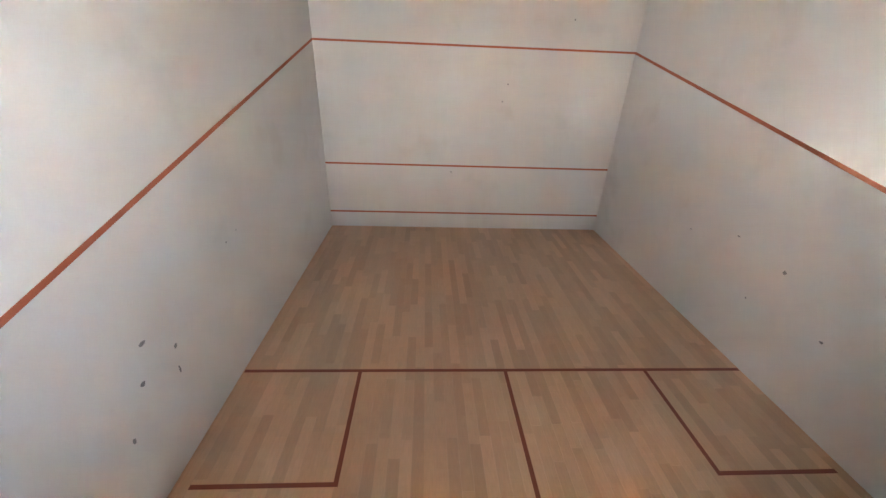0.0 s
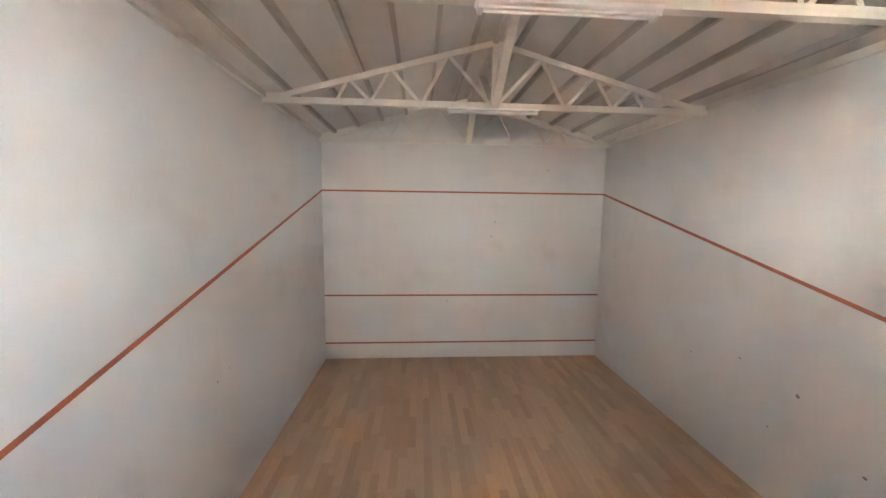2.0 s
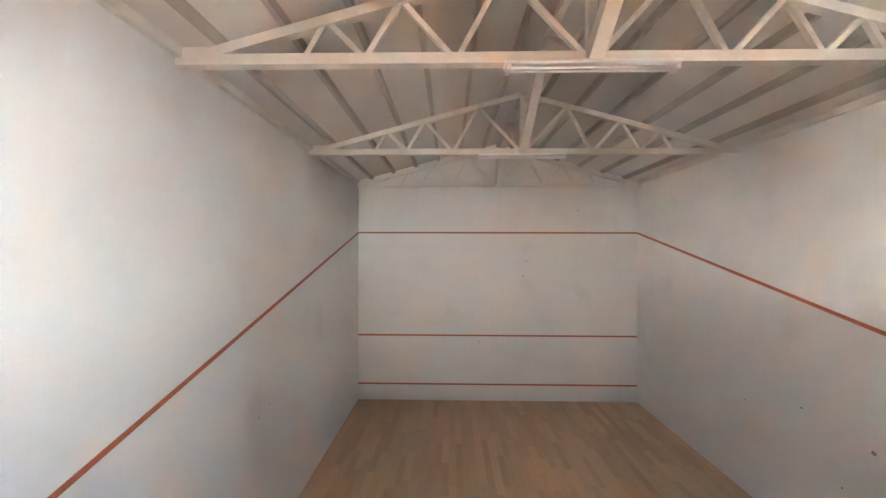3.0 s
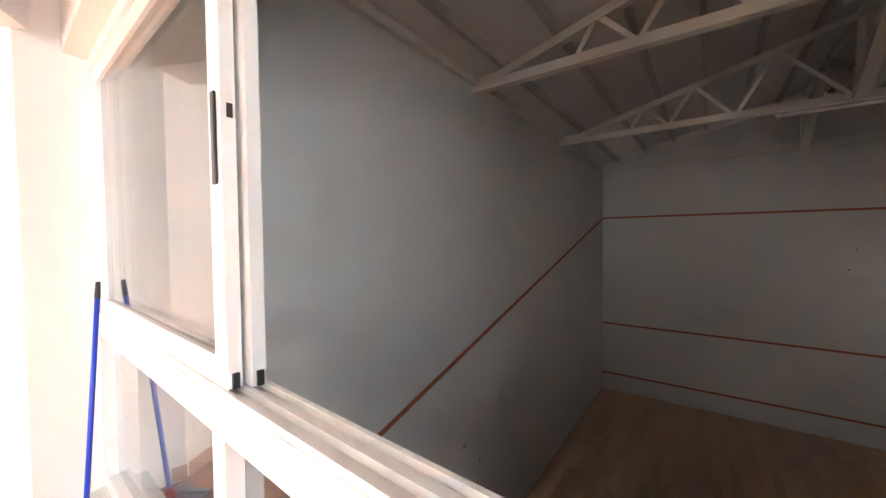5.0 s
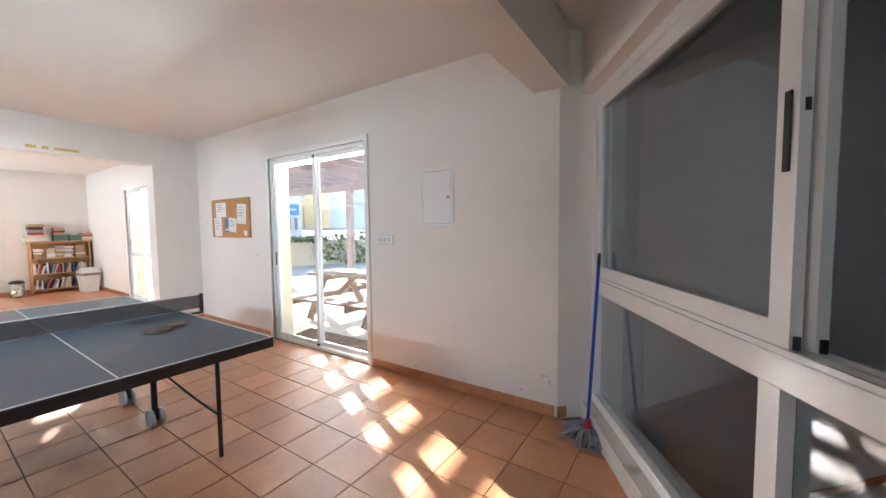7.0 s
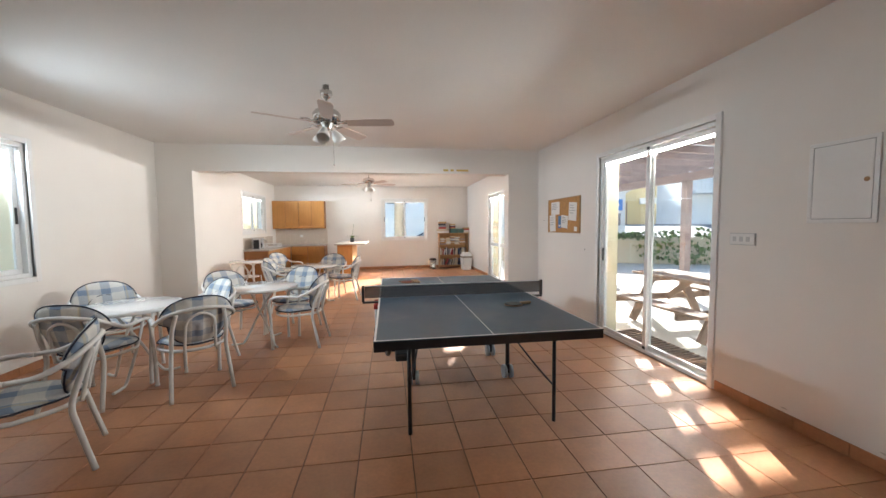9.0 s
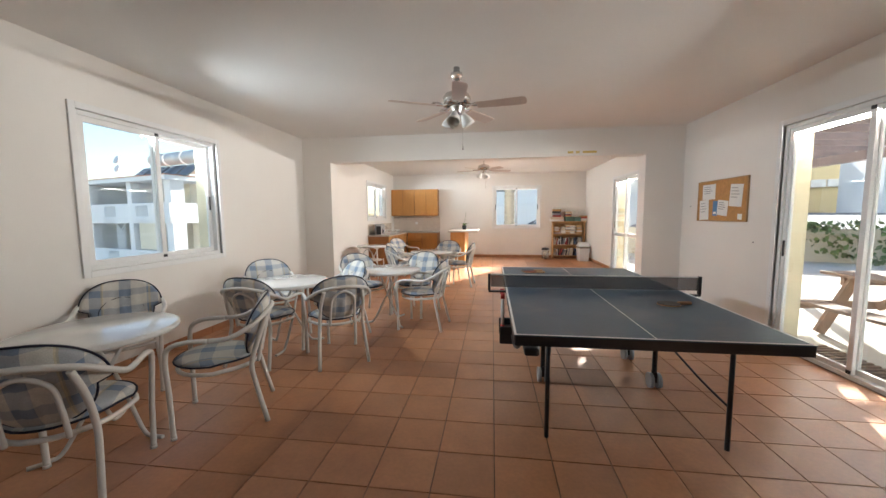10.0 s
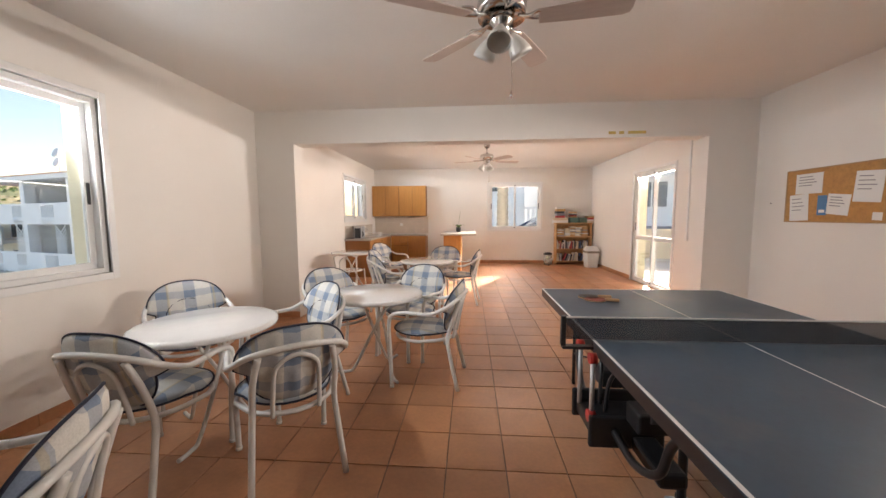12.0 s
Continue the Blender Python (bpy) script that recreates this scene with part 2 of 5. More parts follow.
# the corner pier beside the glazed screen
gx, gy = local(7.97, GY)
ox, oy = local(8.02, GY - 0.15)
solid("wall_pier", prism(B(), [(XR, 1.95), (gx, gy), (ox, oy), (ox + 0.45, oy + 0.1), (XR + 0.25, 1.95)], -0.05, 3.1), WALL, "short white painted pier beside the glazed screen", "wall", "structure")
scr_b = local(7.97, GY - 0.02)
scr_a = (XL - 0.2, scr_b[1] - (scr_b[0] - XL + 0.2) * math.tan(radians(31.62)))
solid("ceiling", prism(B(), [scr_a, scr_b, (XR + 0.2, 1.96), (XR + 0.2, YF + 0.2), (XL - 0.2, YF + 0.2)], CEIL, CEIL + 0.2), CEILING, "flat white painted plaster ceiling", "ceiling", "structure")
solid("beam", box(B(), XL, 1.89, 2.44, XR, 2.14, CEIL - 0.003), WALL, "white painted dropped ceiling beam", "beam", "structure")


# ---- court shell ----
def court(name, bm, mat, label, category, kind="structure"):
    return solid(name, bm, mat, label, category, kind, COURT)


SCREEN = COURT @ Matrix.Translation((7.96, 9.885, 0)) @ Matrix.Rotation(radians(-2.3), 4, "Z") @ Matrix.Translation((-7.96, -GY, 0))
EAVE, RISE = 3.24, 1.02
bm = B()
box(bm, -0.3, -0.3, CF - 0.2, CW + 0.3, 0.0, EAVE + 0.13)
court("wall_front", bm, COURT_WALL, "white plastered front wall of the squash court", "wall")
court("wall_court_right", box(B(), -0.3, 0.0, CF - 0.2, 0.0, GY, EAVE + 0.13), COURT_WALL, "white plastered side wall with scuff marks", "wall")
court("wall_court_left", box(B(), CW, 0.0, CF - 0.2, CW + 0.3, GY - 0.06, EAVE + 0.13), COURT_WALL, "white plastered side wall with scuff marks", "wall")
court("wall_court_back", box(B(), 0.0, CL, CF - 0.2, CW, GY - 0.05, 0.10), COURT_WALL, "white plastered back wall below the gallery", "wall")
solid("wall_over_screen", box(B(), -0.3, GY - 0.05, 2.40, 7.97, GY + 0.15, EAVE + 0.13), WALL, "white painted wall above the glazed screen", "wall", "structure", SCREEN)
solid("wall_screen_side", box(B(), -0.6, GY - 0.05, 0.0, 3.2, GY + 0.15, 2.397), WALL, "white painted wall beside the glazed screen", "wall", "structure", SCREEN)
for nm, y0, y1 in (("wall_gable_front", -0.3, 0.0), ("wall_gable_back", GY - 0.05, GY + 0.15)):
    bm = B()
    prof = [(-0.3, EAVE + 0.132), (CW + 0.3, EAVE + 0.132), (CW / 2, EAVE + RISE + 0.14)]
    a = [bm.verts.new((x, y0, z)) for x, z in prof]
    b = [bm.verts.new((x, y1, z)) for x, z in prof]
    bm.faces.new(a), bm.faces.new(b)
    for i in range(3):
        bm.faces.new((a[i], a[(i + 1) % 3], b[(i + 1) % 3], b[i]))
    court(nm, bm, COURT_WALL, "white plastered gable under the court roof", "wall")
bm = B()
for sgn in (-1, 1):
    e = CW / 2 + sgn * (CW / 2 + 0.35)
    ze = EAVE + 0.135 - 0.095
    q = [(CW / 2, EAVE + RISE + 0.12), (e, ze), (e, ze + 0.08), (CW / 2, EAVE + RISE + 0.20)]
    a = [bm.verts.new((x, -0.35, z)) for x, z in q]
    b = [bm.verts.new((x, GY + 0.2, z)) for x, z in q]
    bm.faces.new(a), bm.faces.new(b)
    for i in range(4):
        bm.faces.new((a[i], a[(i + 1) % 4], b[(i + 1) % 4], b[i]))
court("ceiling_court_roof", bm, ROOF_SHEET, "pitched cream roof panels over the court", "roof")


def line_strip(name, pts, mat, label, off, normal):
    """A painted band 4 mm proud, between two ends (each a lower and an upper point)."""
    bm = B()
    n = Vector(normal) * off
    vs = [bm.verts.new(Vector(p)) for p in pts] + [bm.verts.new(Vector(p) + n) for p in pts]
    for f in ((4, 5, 6, 7), (0, 1, 5, 4), (1, 2, 6, 5), (2, 3, 7, 6), (3, 0, 4, 7)):
        bm.faces.new([vs[i] for i in f])
    return court(name, bm, mat, label, "court line")


for nm, z in (("out_line", 1.935), ("service_line", -0.885), ("tin_line", -2.225)):
    line_strip(nm, [(0, 0, z - 0.022), (CW, 0, z - 0.022), (CW, 0, z + 0.022), (0, 0, z + 0.022)], COURT_LINE, "thin red painted line across the front wall", 0.004, (0, 1, 0))
for x, nx in ((0.0, 1), (CW, -1)):
    z0, z1 = 1.935, 1.935 - (0.2525 if x == 0.0 else 0.263) * GY
    line_strip("side_out_line", [(x, 0, z0 - 0.027), (x, GY - 0.07, z1 - 0.027), (x, GY - 0.07, z1 + 0.027), (x, 0, z0 + 0.027)], COURT_LINE, "red painted sloping line on the side wall", 0.004, (nx, 0, 0))


def floor_line(name, x0, y0, x1, y1):
    court(name, box(B(), x0, y0, CF + 0.001, x1, y1, CF + 0.005), COURT_FLOOR_LINE, "dark red painted line on the court floor", "court line")


LW = 0.027
floor_line("short_line", 0.02, 5.57 - LW, CW - 0.02, 5.57 + LW)
floor_line("half_court_line", 3.74 - LW, 5.57 + LW, 3.74 + LW, CL)
floor_line("service_box_side", 1.555 - LW, 5.57 + LW, 1.555 + LW, 7.16)
floor_line("service_box_side", 5.92 - LW, 5.57 + LW, 5.92 + LW, 7.20)
floor_line("service_box_end", 0.12, 7.16, 1.555 + LW, 7.21)
floor_line("service_box_end", 5.92 - LW, 7.20, 7.45, 7.25)

# ---- roof trusses over the court ----
HC = CW / 2


def beam_between(bm, p, q, w, d):
    """A square bar from p to q, w wide along y and d deep."""
    p, q = Vector(p), Vector(q)
    ax = (q - p).normalized()
    ref = Vector((0, 1, 0)) if abs(ax.y) < 0.9 else Vector((1, 0, 0))
    s = (ref - ax * ref.dot(ax)).normalized() * w / 2
    u = ax.cross(s).normalized() * d / 2
    r = [[bm.verts.new(e + a * s + b * u) for a, b in ((-1, -1), (1, -1), (1, 1), (-1, 1))] for e in (p, q)]
    bm.faces.new(r[0][::-1]), bm.faces.new(r[1])
    for j in range(4):
        bm.faces.new((r[0][j], r[0][(j + 1) % 4], r[1][(j + 1) % 4], r[1][j]))
    return bm


ZB, ZT = EAVE - 0.02, EAVE + RISE - 0.03


def sheet_z(u):
    """The underside of the roof panels, from eave (0) to ridge (1)."""
    z0 = EAVE + 0.04
    return z0 + (EAVE + RISE + 0.12 - z0) * (u * HC + 0.35) / (HC + 0.35)


def top_z(u):
    return sheet_z(u) - 0.148


TRUSS_Y = (0.16, 3.47, 6.62)
for ty in TRUSS_Y:
    tr = thing("roof_truss", "cream painted steel roof truss spanning the court", "truss", COURT @ Matrix.Translation((0, ty, 0)), "trusses under the court roof")
    part("bottom_chord", beam_between(B(), (0.0, 0, ZB), (CW, 0, ZB), 0.10, 0.10), STEEL_PAINT, tr)
    for sgn in (1, -1):
        X = lambda u: HC - sgn * HC * (1 - u)
        part("top_chord", beam_between(B(), (X(0.04), 0, top_z(0.02)), (X(1.0), 0, top_z(1.0)), 0.09, 0.09), STEEL_PAINT, tr)
        part("end_plate", beam_between(B(), (X(0.0), 0, ZB + 0.07), (X(0.10), 0, ZB + 0.07), 0.094, 0.09), STEEL_PAINT, tr)
        for u0, u1, up in ((0.315, 0.36, 1), (0.45, 0.37, 1), (0.463, 0.54, 1), (0.665, 0.55, 1), (0.685, 0.79, 1), (0.98, 0.80, 1)):
            part("web_bar", beam_between(B(), (X(u0), 0, ZB + 0.04), (X(u1), 0, top_z(u1) - 0.03), 0.05, 0.05), STEEL_PAINT, tr)
    part("king_post", beam_between(B(), (HC, 0, ZB), (HC, 0, ZT), 0.09, 0.08), STEEL_PAINT, tr)
for i, ty in enumerate(TRUSS_Y):
    ends = [ty + 1.45] if i == 0 else ([ty - 1.45, ty + 1.45])
    for ye in ends:
        sg = 1 if ye > ty else -1
        court("ridge_brace", beam_between(B(), (HC, ty + 0.06 * sg, ZB - 0.02), (HC, ye, ZT - 0.02), 0.13, 0.13), STEEL_PAINT, "cream painted steel brace from truss to ridge", "brace", "thing")
court("ridge_beam", box(B(), HC - 0.04, 0.0, ZT - 0.02, HC + 0.04, GY - 0.05, ZT + 0.06), STEEL_PAINT, "cream painted steel ridge beam", "beam", "thing")
# purlins take the darkened cream, so their shade is painted in
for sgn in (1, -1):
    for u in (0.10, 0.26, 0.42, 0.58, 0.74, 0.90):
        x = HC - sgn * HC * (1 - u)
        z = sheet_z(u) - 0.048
        tagged(court("purlin", box(B(), x - 0.03, 0.0, z - 0.052, x + 0.03, GY - 0.05, z + 0.05), PURLIN_SHADED, "cream painted steel purlin, coloured darker for the shade under the roof panels", "purlin", "thing"), group="purlins of the court roof")


for x0, x1 in ((0.0, 0.07), (CW - 0.07, CW)):
    court("eave_beam", box(B(), x0, 0.0, EAVE + 0.005, x1, GY - 0.06, EAVE + 0.10), STEEL_PAINT, "cream painted steel eave beam along the wall top", "beam", "thing")


def tube_lamp(y):
    lamp = thing("fluorescent_lamp", "white twin fluorescent batten lamp, switched off, on the truss", "lamp", COURT @ Matrix.Translation((HC + 0.02, y + 0.05, ZB - 0.055)), "batten lamps")
    part("housing", box(B(), -0.78, -0.07, -0.035, 0.78, 0.07, 0.004, bevel=0.012), ALU, lamp)
    for dy in (-0.035, 0.035):
        part("tube", tube(B(), [(-0.73, dy, -0.062), (0.73, dy, -0.062)], 0.014), ALU, lamp)
    for dx in (-0.76, 0.72):
        part("tube_holder", box(B(), dx, -0.06, -0.085, dx + 0.04, 0.06, -0.036), ALU, lamp)


tube_lamp(3.47), tube_lamp(6.62)


# ---- glazed screen between room and court ----
def pane_frame(parent, name, x0, x1, z0, z1, y, w, d, glass=True, bars=None):
    """Four aluminium rails round a pane, in the parent's x-z plane."""
    fr = part(name, box(B(), x0, y - d / 2, z0, x0 + w, y + d / 2, z1), ALU, parent)
    for nm, q in (("rail", (x0 + w, x1 - w, z0, z0 + w)), ("rail", (x0 + w, x1 - w, z1 - w, z1)), ("stile", (x1 - w, x1, z0, z1))):
        part(nm, box(B(), q[0], y - d / 2, q[2], q[1], y + d / 2, q[3]), ALU, parent)
    if glass:
        g = part("pane", box(B(), x0 + w - 0.005, y - 0.003, z0 + w - 0.005, x1 - w + 0.005, y + 0.003, z1 - w + 0.005), GLASS, parent)
        g.visible_shadow = False
    return fr


scr = thing("window_screen", "white aluminium glazed screen with a sash slid open", "window", SCREEN, kind="structure")
SX0, SX1, SM = 3.2, 7.96, 6.36
part("sill_frame", box(B(), SX0, GY - 0.05, 0.13, SX1, GY + 0.05, 0.20, bevel=0.006), ALU, scr)
part("transom", box(B(), SX0, GY - 0.06, 0.965, SX1, GY + 0.06, 1.065, bevel=0.006), ALU, scr)
for dy in (-0.045, 0.0, 0.045):
    part("track_rail", box(B(), SX0, GY + dy - 0.006, 1.065, SX1, GY + dy + 0.006, 1.084), ALU, scr)
part("head_frame", box(B(), SX0, GY - 0.06, 2.34, SX1, GY + 0.06, 2.40), ALU, scr)
part("jamb", box(B(), SX1 - 0.05, GY - 0.06, 0.20, SX1, GY + 0.06, 0.965), ALU, scr)
part("jamb", box(B(), SX1 - 0.05, GY - 0.06, 1.075, SX1, GY + 0.06, 2.34), ALU, scr)
part("jamb", box(B(), SX0, GY - 0.06, 0.20, SX0 + 0.05, GY + 0.06, 2.34), ALU, scr)
for x in (SM, SM - 1.58):
    part("mullion", box(B(), x - 0.04, GY - 0.05, 0.20, x + 0.04, GY + 0.05, 0.965), ALU, scr)
for x0, x1 in ((SX0 + 0.05, SM - 1.62), (SM - 1.54, SM - 0.04), (SM + 0.04, SX1 - 0.05)):
    g = part("lower_pane", box(B(), x0, GY - 0.003, 0.20, x1, GY + 0.003, 0.965), GLASS, scr)
    g.visible_shadow = False
pane_frame(scr, "stile", SM - 0.055, SX1 - 0.055, 1.085, 2.34, GY + 0.026, 0.075, 0.035)
pane_frame(scr, "stile", SM - 0.082, SX1 - 0.09, 1.085, 2.34, GY - 0.022, 0.06, 0.035)
part("handle", box(B(), SM - 0.035, GY + 0.044, 1.60, SM - 0.012, GY + 0.052, 1.83, bevel=0.003), BLACK, scr, "black recessed sash handle")
part("latch", box(B(), SM - 0.059, GY + 0.016, 1.765, SM - 0.0555, GY + 0.030, 1.80), BLACK, scr)
for x, dy in ((SM - 0.062, 0.026), (SM - 0.089, -0.022)):
    part("brush_block", box(B(), x - 0.003, GY + dy - 0.008, 1.086, x + 0.006, GY + dy + 0.008, 1.125), BLACK, scr)
solid("kerb", box(B(), 0.0, GY - 0.09, -0.004, 7.97, GY + 0.13, 0.131), GRIMY, "low white painted kerb under the glazed screen", "kerb", "structure", SCREEN)


# ---- windows and glazed doors ----
def slider(name, m, width, height, label, category, handle_z, sash_w=0.048, sill=False, handles=2, mid_rail=None):
    """A two-leaf sliding unit. Local x runs along the wall, y out of the room, z up from the unit's foot."""
    th = thing(name, label, category, m, kind="structure")
    f = 0.04
    for nm, q in (("frame", (0, f, 0, height)), ("frame", (width - f, width, 0, height)), ("frame", (f, width - f, 0, f)), ("frame", (f, width - f, height - f, height))):
        part(nm, box(B(), q[0], 0.02, q[2], q[1], 0.12, q[3], bevel=0.003), ALU, th)
    # flat trim on the wall face
    t = 0.055
    zt = -t if sill else 0.0
    for q in ((-t, 0, zt, height + t), (width, width + t, zt, height + t), (0, width, height, height + t)) + (((0, width, -t, 0),) if sill else ()):
        part("trim", box(B(), q[0], -0.018, q[2], q[1], 0.02, q[3], bevel=0.004), ALU, th)
    half = width / 2
    for i, (x0, x1, y) in enumerate(((f, half + sash_w / 2, 0.052), (half - sash_w / 2, width - f, 0.092))):
        z0, z1 = f, height - f
        for q in ((x0, x0 + sash_w, z0, z1), (x1 - sash_w, x1, z0, z1), (x0 + sash_w, x1 - sash_w, z0, z0 + sash_w), (x0 + sash_w, x1 - sash_w, z1 - sash_w, z1)):
            part("sash", box(B(), q[0], y - 0.017, q[2], q[1], y + 0.017, q[3]), ALU, th)
        if mid_rail:
            part("sash", box(B(), x0 + sash_w, y - 0.016, mid_rail - 0.04, x1 - sash_w, y + 0.016, mid_rail + 0.04), ALU, th)
        g = part("pane", box(B(), x0 + sash_w - 0.004, y - 0.003, z0 + sash_w - 0.004, x1 - sash_w + 0.004, y + 0.003, z1 - sash_w + 0.004), GLASS, th)
        g.visible_shadow = False
        hx = x0 + 0.012 if i == 0 else x1 - 0.036
        if i == 0 and handles == 1:
            continue
        part("handle", box(B(), hx, y - 0.025, handle_z, hx + 0.024, y - 0.0172, handle_z + 0.17, bevel=0.002), BLACK, th, "black recessed handle")
    for z in (f, height - f - 0.03):
        part("brush_block", box(B(), half - 0.02, 0.028, z, half + 0.02, 0.0345, z + 0.03), BLACK, th)
    return th


def at_east(y0, z):   # local x runs to -y seen from the room, y points to +x
    return pose(XR, y0, z, 0, 0, -90)


def at_west(y0, z):
    return pose(XL, y0, z, 0, 0, 90)


slider("door_1", at_east(DOOR1[1], 0.0), DOOR1[1] - DOOR1[0], DOOR1[3], "white aluminium sliding patio door with clear panes", "door", 0.98)
slider("door_2", at_east(DOOR2[1], 0.0), DOOR2[1] - DOOR2[0], DOOR2[3], "white aluminium glazed door with a middle rail", "door", 1.1, mid_rail=0.95)
slider("window_1", at_west(WIN1[0], WIN1[2]), WIN1[1] - WIN1[0], WIN1[3] - WIN1[2], "white aluminium sliding window facing the apartments", "window", 0.55, sill=True, handles=1)
slider("window_2", at_west(WINK[0], WINK[2]), WINK[1] - WINK[0], WINK[3] - WINK[2], "white aluminium sliding window over the kitchen worktop", "window", 0.5, sill=True)
slider("window_4", at_west(WING[0], WING[2]), WING[1] - WING[0], WING[3] - WING[2], "white aluminium sliding window beside the gallery", "window", 0.55, sill=True)
slider("window_3", pose(WINB[0], YF, WINB[2]), WINB[1] - WINB[0], WINB[3] - WINB[2], "white aluminium sliding window facing the street", "window", 0.6, sill=True)


# ---- table tennis table ----
TT_TOP = material("blue_grey_table_top", (0.034, 0.072, 0.115), 0.42, var=0.12, scale=3, fine=40, bump=0.01, stain=(0.085, 0.10, 0.12), stain_scale=2.2, stain_cut=0.58)
WHITE_LINE = material("white_line_paint", (0.75, 0.76, 0.76), 0.5, var=0.05)
def net_material():
    """Open net cloth: a fine woven grid with clear gaps."""
    m = material("dark_net_cloth", (0.035, 0.04, 0.055), 0.85, var=0.2, scale=20, fine=200)
    n, l = m.node_tree.nodes, m.node_tree.links
    clear, mixer = n.new("ShaderNodeBsdfTransparent"), n.new("ShaderNodeMixShader")
    mixer.inputs[0].default_value = 0.55
    l.new(clear.outputs[0], mixer.inputs[1])
    l.new(n["Principled BSDF"].outputs[0], mixer.inputs[2])
    l.new(mixer.outputs[0], n["Material Output"].inputs["Surface"])
    return m


NET = net_material()
WHEEL = material("grey_plastic_wheel", (0.42, 0.44, 0.46), 0.4, var=0.08)
RED = material("red_plastic", (0.45, 0.03, 0.025), 0.4, var=0.1)
RUBBER_RED = material("red_brown_rubber", (0.22, 0.05, 0.03), 0.7, var=0.1)
WOODGRIP = material("pale_wood_grip", (0.42, 0.25, 0.13), 0.5, var=0.15, stretch=(8, 1, 1))
TX, TY = 0.293, 4.725
tt = thing("table_tennis_table", "dark blue table tennis table on black folding steel frame", "table", pose(TX, TY, 0))
W2, L2, H = 0.7625, 1.37, 0.76
for sg in (-1, 1):
    y0, y1 = (0.004, L2) if sg > 0 else (-L2, -0.004)
    top = part("tabletop", box(B(), -W2, y0, H - 0.006, W2, y1, H), TT_TOP, tt)
    part("apron", box(B(), -W2 + 0.004, (y1 - 0.025) if sg > 0 else y0 + 0.001, H - 0.062, W2 - 0.004, (y1 - 0.001) if sg > 0 else y0 + 0.025, H - 0.0065), BLACK_STEEL, tt)
    for sx in (-1, 1):
        part("side_rail", box(B(), min(sx * (W2 - 0.001), sx * (W2 - 0.025)), y0 + 0.026 if sg < 0 else y0, H - 0.062, max(sx * (W2 - 0.001), sx * (W2 - 0.025)), y1 if sg < 0 else y1 - 0.026, H - 0.0065), BLACK_STEEL, tt)
        part("edge_line", box(B(), min(sx * W2, sx * (W2 - 0.014)), y0, H + 0.0005, max(sx * W2, sx * (W2 - 0.014)), y1, H + 0.0015), WHITE_LINE, tt)
    part("end_line", box(B(), -W2, y1 - 0.014 if sg > 0 else y0, H + 0.0018, W2, y1 if sg > 0 else y0 + 0.014, H + 0.0026), WHITE_LINE, tt)
    part("centre_line", box(B(), -0.003, y0, H + 0.0005, 0.003, y1, H + 0.0015), WHITE_LINE, tt)
    ye = sg * 1.108
    for sx in (-1, 1):
        part("leg", tube(B(), [(sx * 0.535, ye, 0.0), (sx * 0.535, ye, H - 0.03)], 0.014), BLACK_STEEL, tt)
        part("brace_rod", tube(B(), smooth_line([(sx * 0.535, ye - 0.015 * sg, 0.27), (sx * 0.50, ye - 0.25 * sg, 0.33), (sx * 0.44, ye - 0.5 * sg, 0.44), (sx * 0.42, sg * 0.33, 0.50)]), 0.007), BLACK_STEEL, tt)
    part("cross_bar", tube(B(), [(-0.60, sg * 0.30, 0.50), (0.60, sg * 0.30, 0.50)], 0.02), BLACK_STEEL, tt)
    for sx in (-1, 1):
        part("bracket", box(B(), sx * 0.52 - 0.13, min(sg * 0.16, sg * 0.30), 0.42, sx * 0.52 + 0.13, max(sg * 0.16, sg * 0.30), 0.52, bevel=0.012), BLACK, tt)
        part("post", tube(B(), [(sx * 0.45, sg * 0.30, 0.10), (sx * 0.45, sg * 0.30, H - 0.03)], 0.02), BLACK_STEEL, tt)
        for off in (-0.03, 0.03):
            bm = B()
            tube(bm, [(sx * 0.45 + off - 0.014, sg * 0.30, 0.062), (sx * 0.45 + off + 0.014, sg * 0.30, 0.062)], 0.062, 18)
            part("wheel", bm, WHEEL, tt)
        part("fork", box(B(), sx * 0.45 - 0.012, sg * 0.30 - 0.03, 0.05, sx * 0.45 + 0.012, sg * 0.30 + 0.03, 0.14, bevel=0.004), BLACK, tt)
part("net", box(B(), -0.90, -0.0012, H + 0.004, 0.90, 0.0012, H + 0.118), NET, tt, "dark mesh net")
part("net_tape", box(B(), -0.90, -0.004, H + 0.1185, 0.90, 0.003, H + 0.126), WHITE_LINE, tt)
for sx in (-1, 1):
    part("net_post", box(B(), sx * 0.915 - 0.012, -0.015, H - 0.03, sx * 0.915 + 0.012, 0.015, H + 0.13, bevel=0.003), BLACK, tt)
    part("net_clamp", box(B(), min(sx * 0.74, sx * 0.92), -0.02, H - 0.045, max(sx * 0.74, sx * 0.92), 0.02, H - 0.03), BLACK, tt)
for sg in (-1, 1):
    part("slide_rod", tube(B(), [(-0.79, sg * 0.10, 0.36), (-0.79, sg * 0.10, H - 0.05)], 0.013), ALU_GREY, tt)
    part("knob", tube(B(), [(-0.81, sg * 0.10, 0.70), (-0.775, sg * 0.10, 0.70)], 0.028, 12), RED, tt)
part("knob", tube(B(), [(-0.81, -0.10, 0.40), (-0.775, -0.10, 0.40)], 0.032, 12), RED, tt)
part("lock_box", box(B(), -0.80, -0.15, 0.30, -0.50, 0.13, 0.37, bevel=0.015), BLACK, tt)
for y in (-0.17, 0.12):
    part("lock_plate", box(B(), -0.82, y, 0.27, -0.46, y + 0.03, 0.43, bevel=0.01), BLACK, tt)
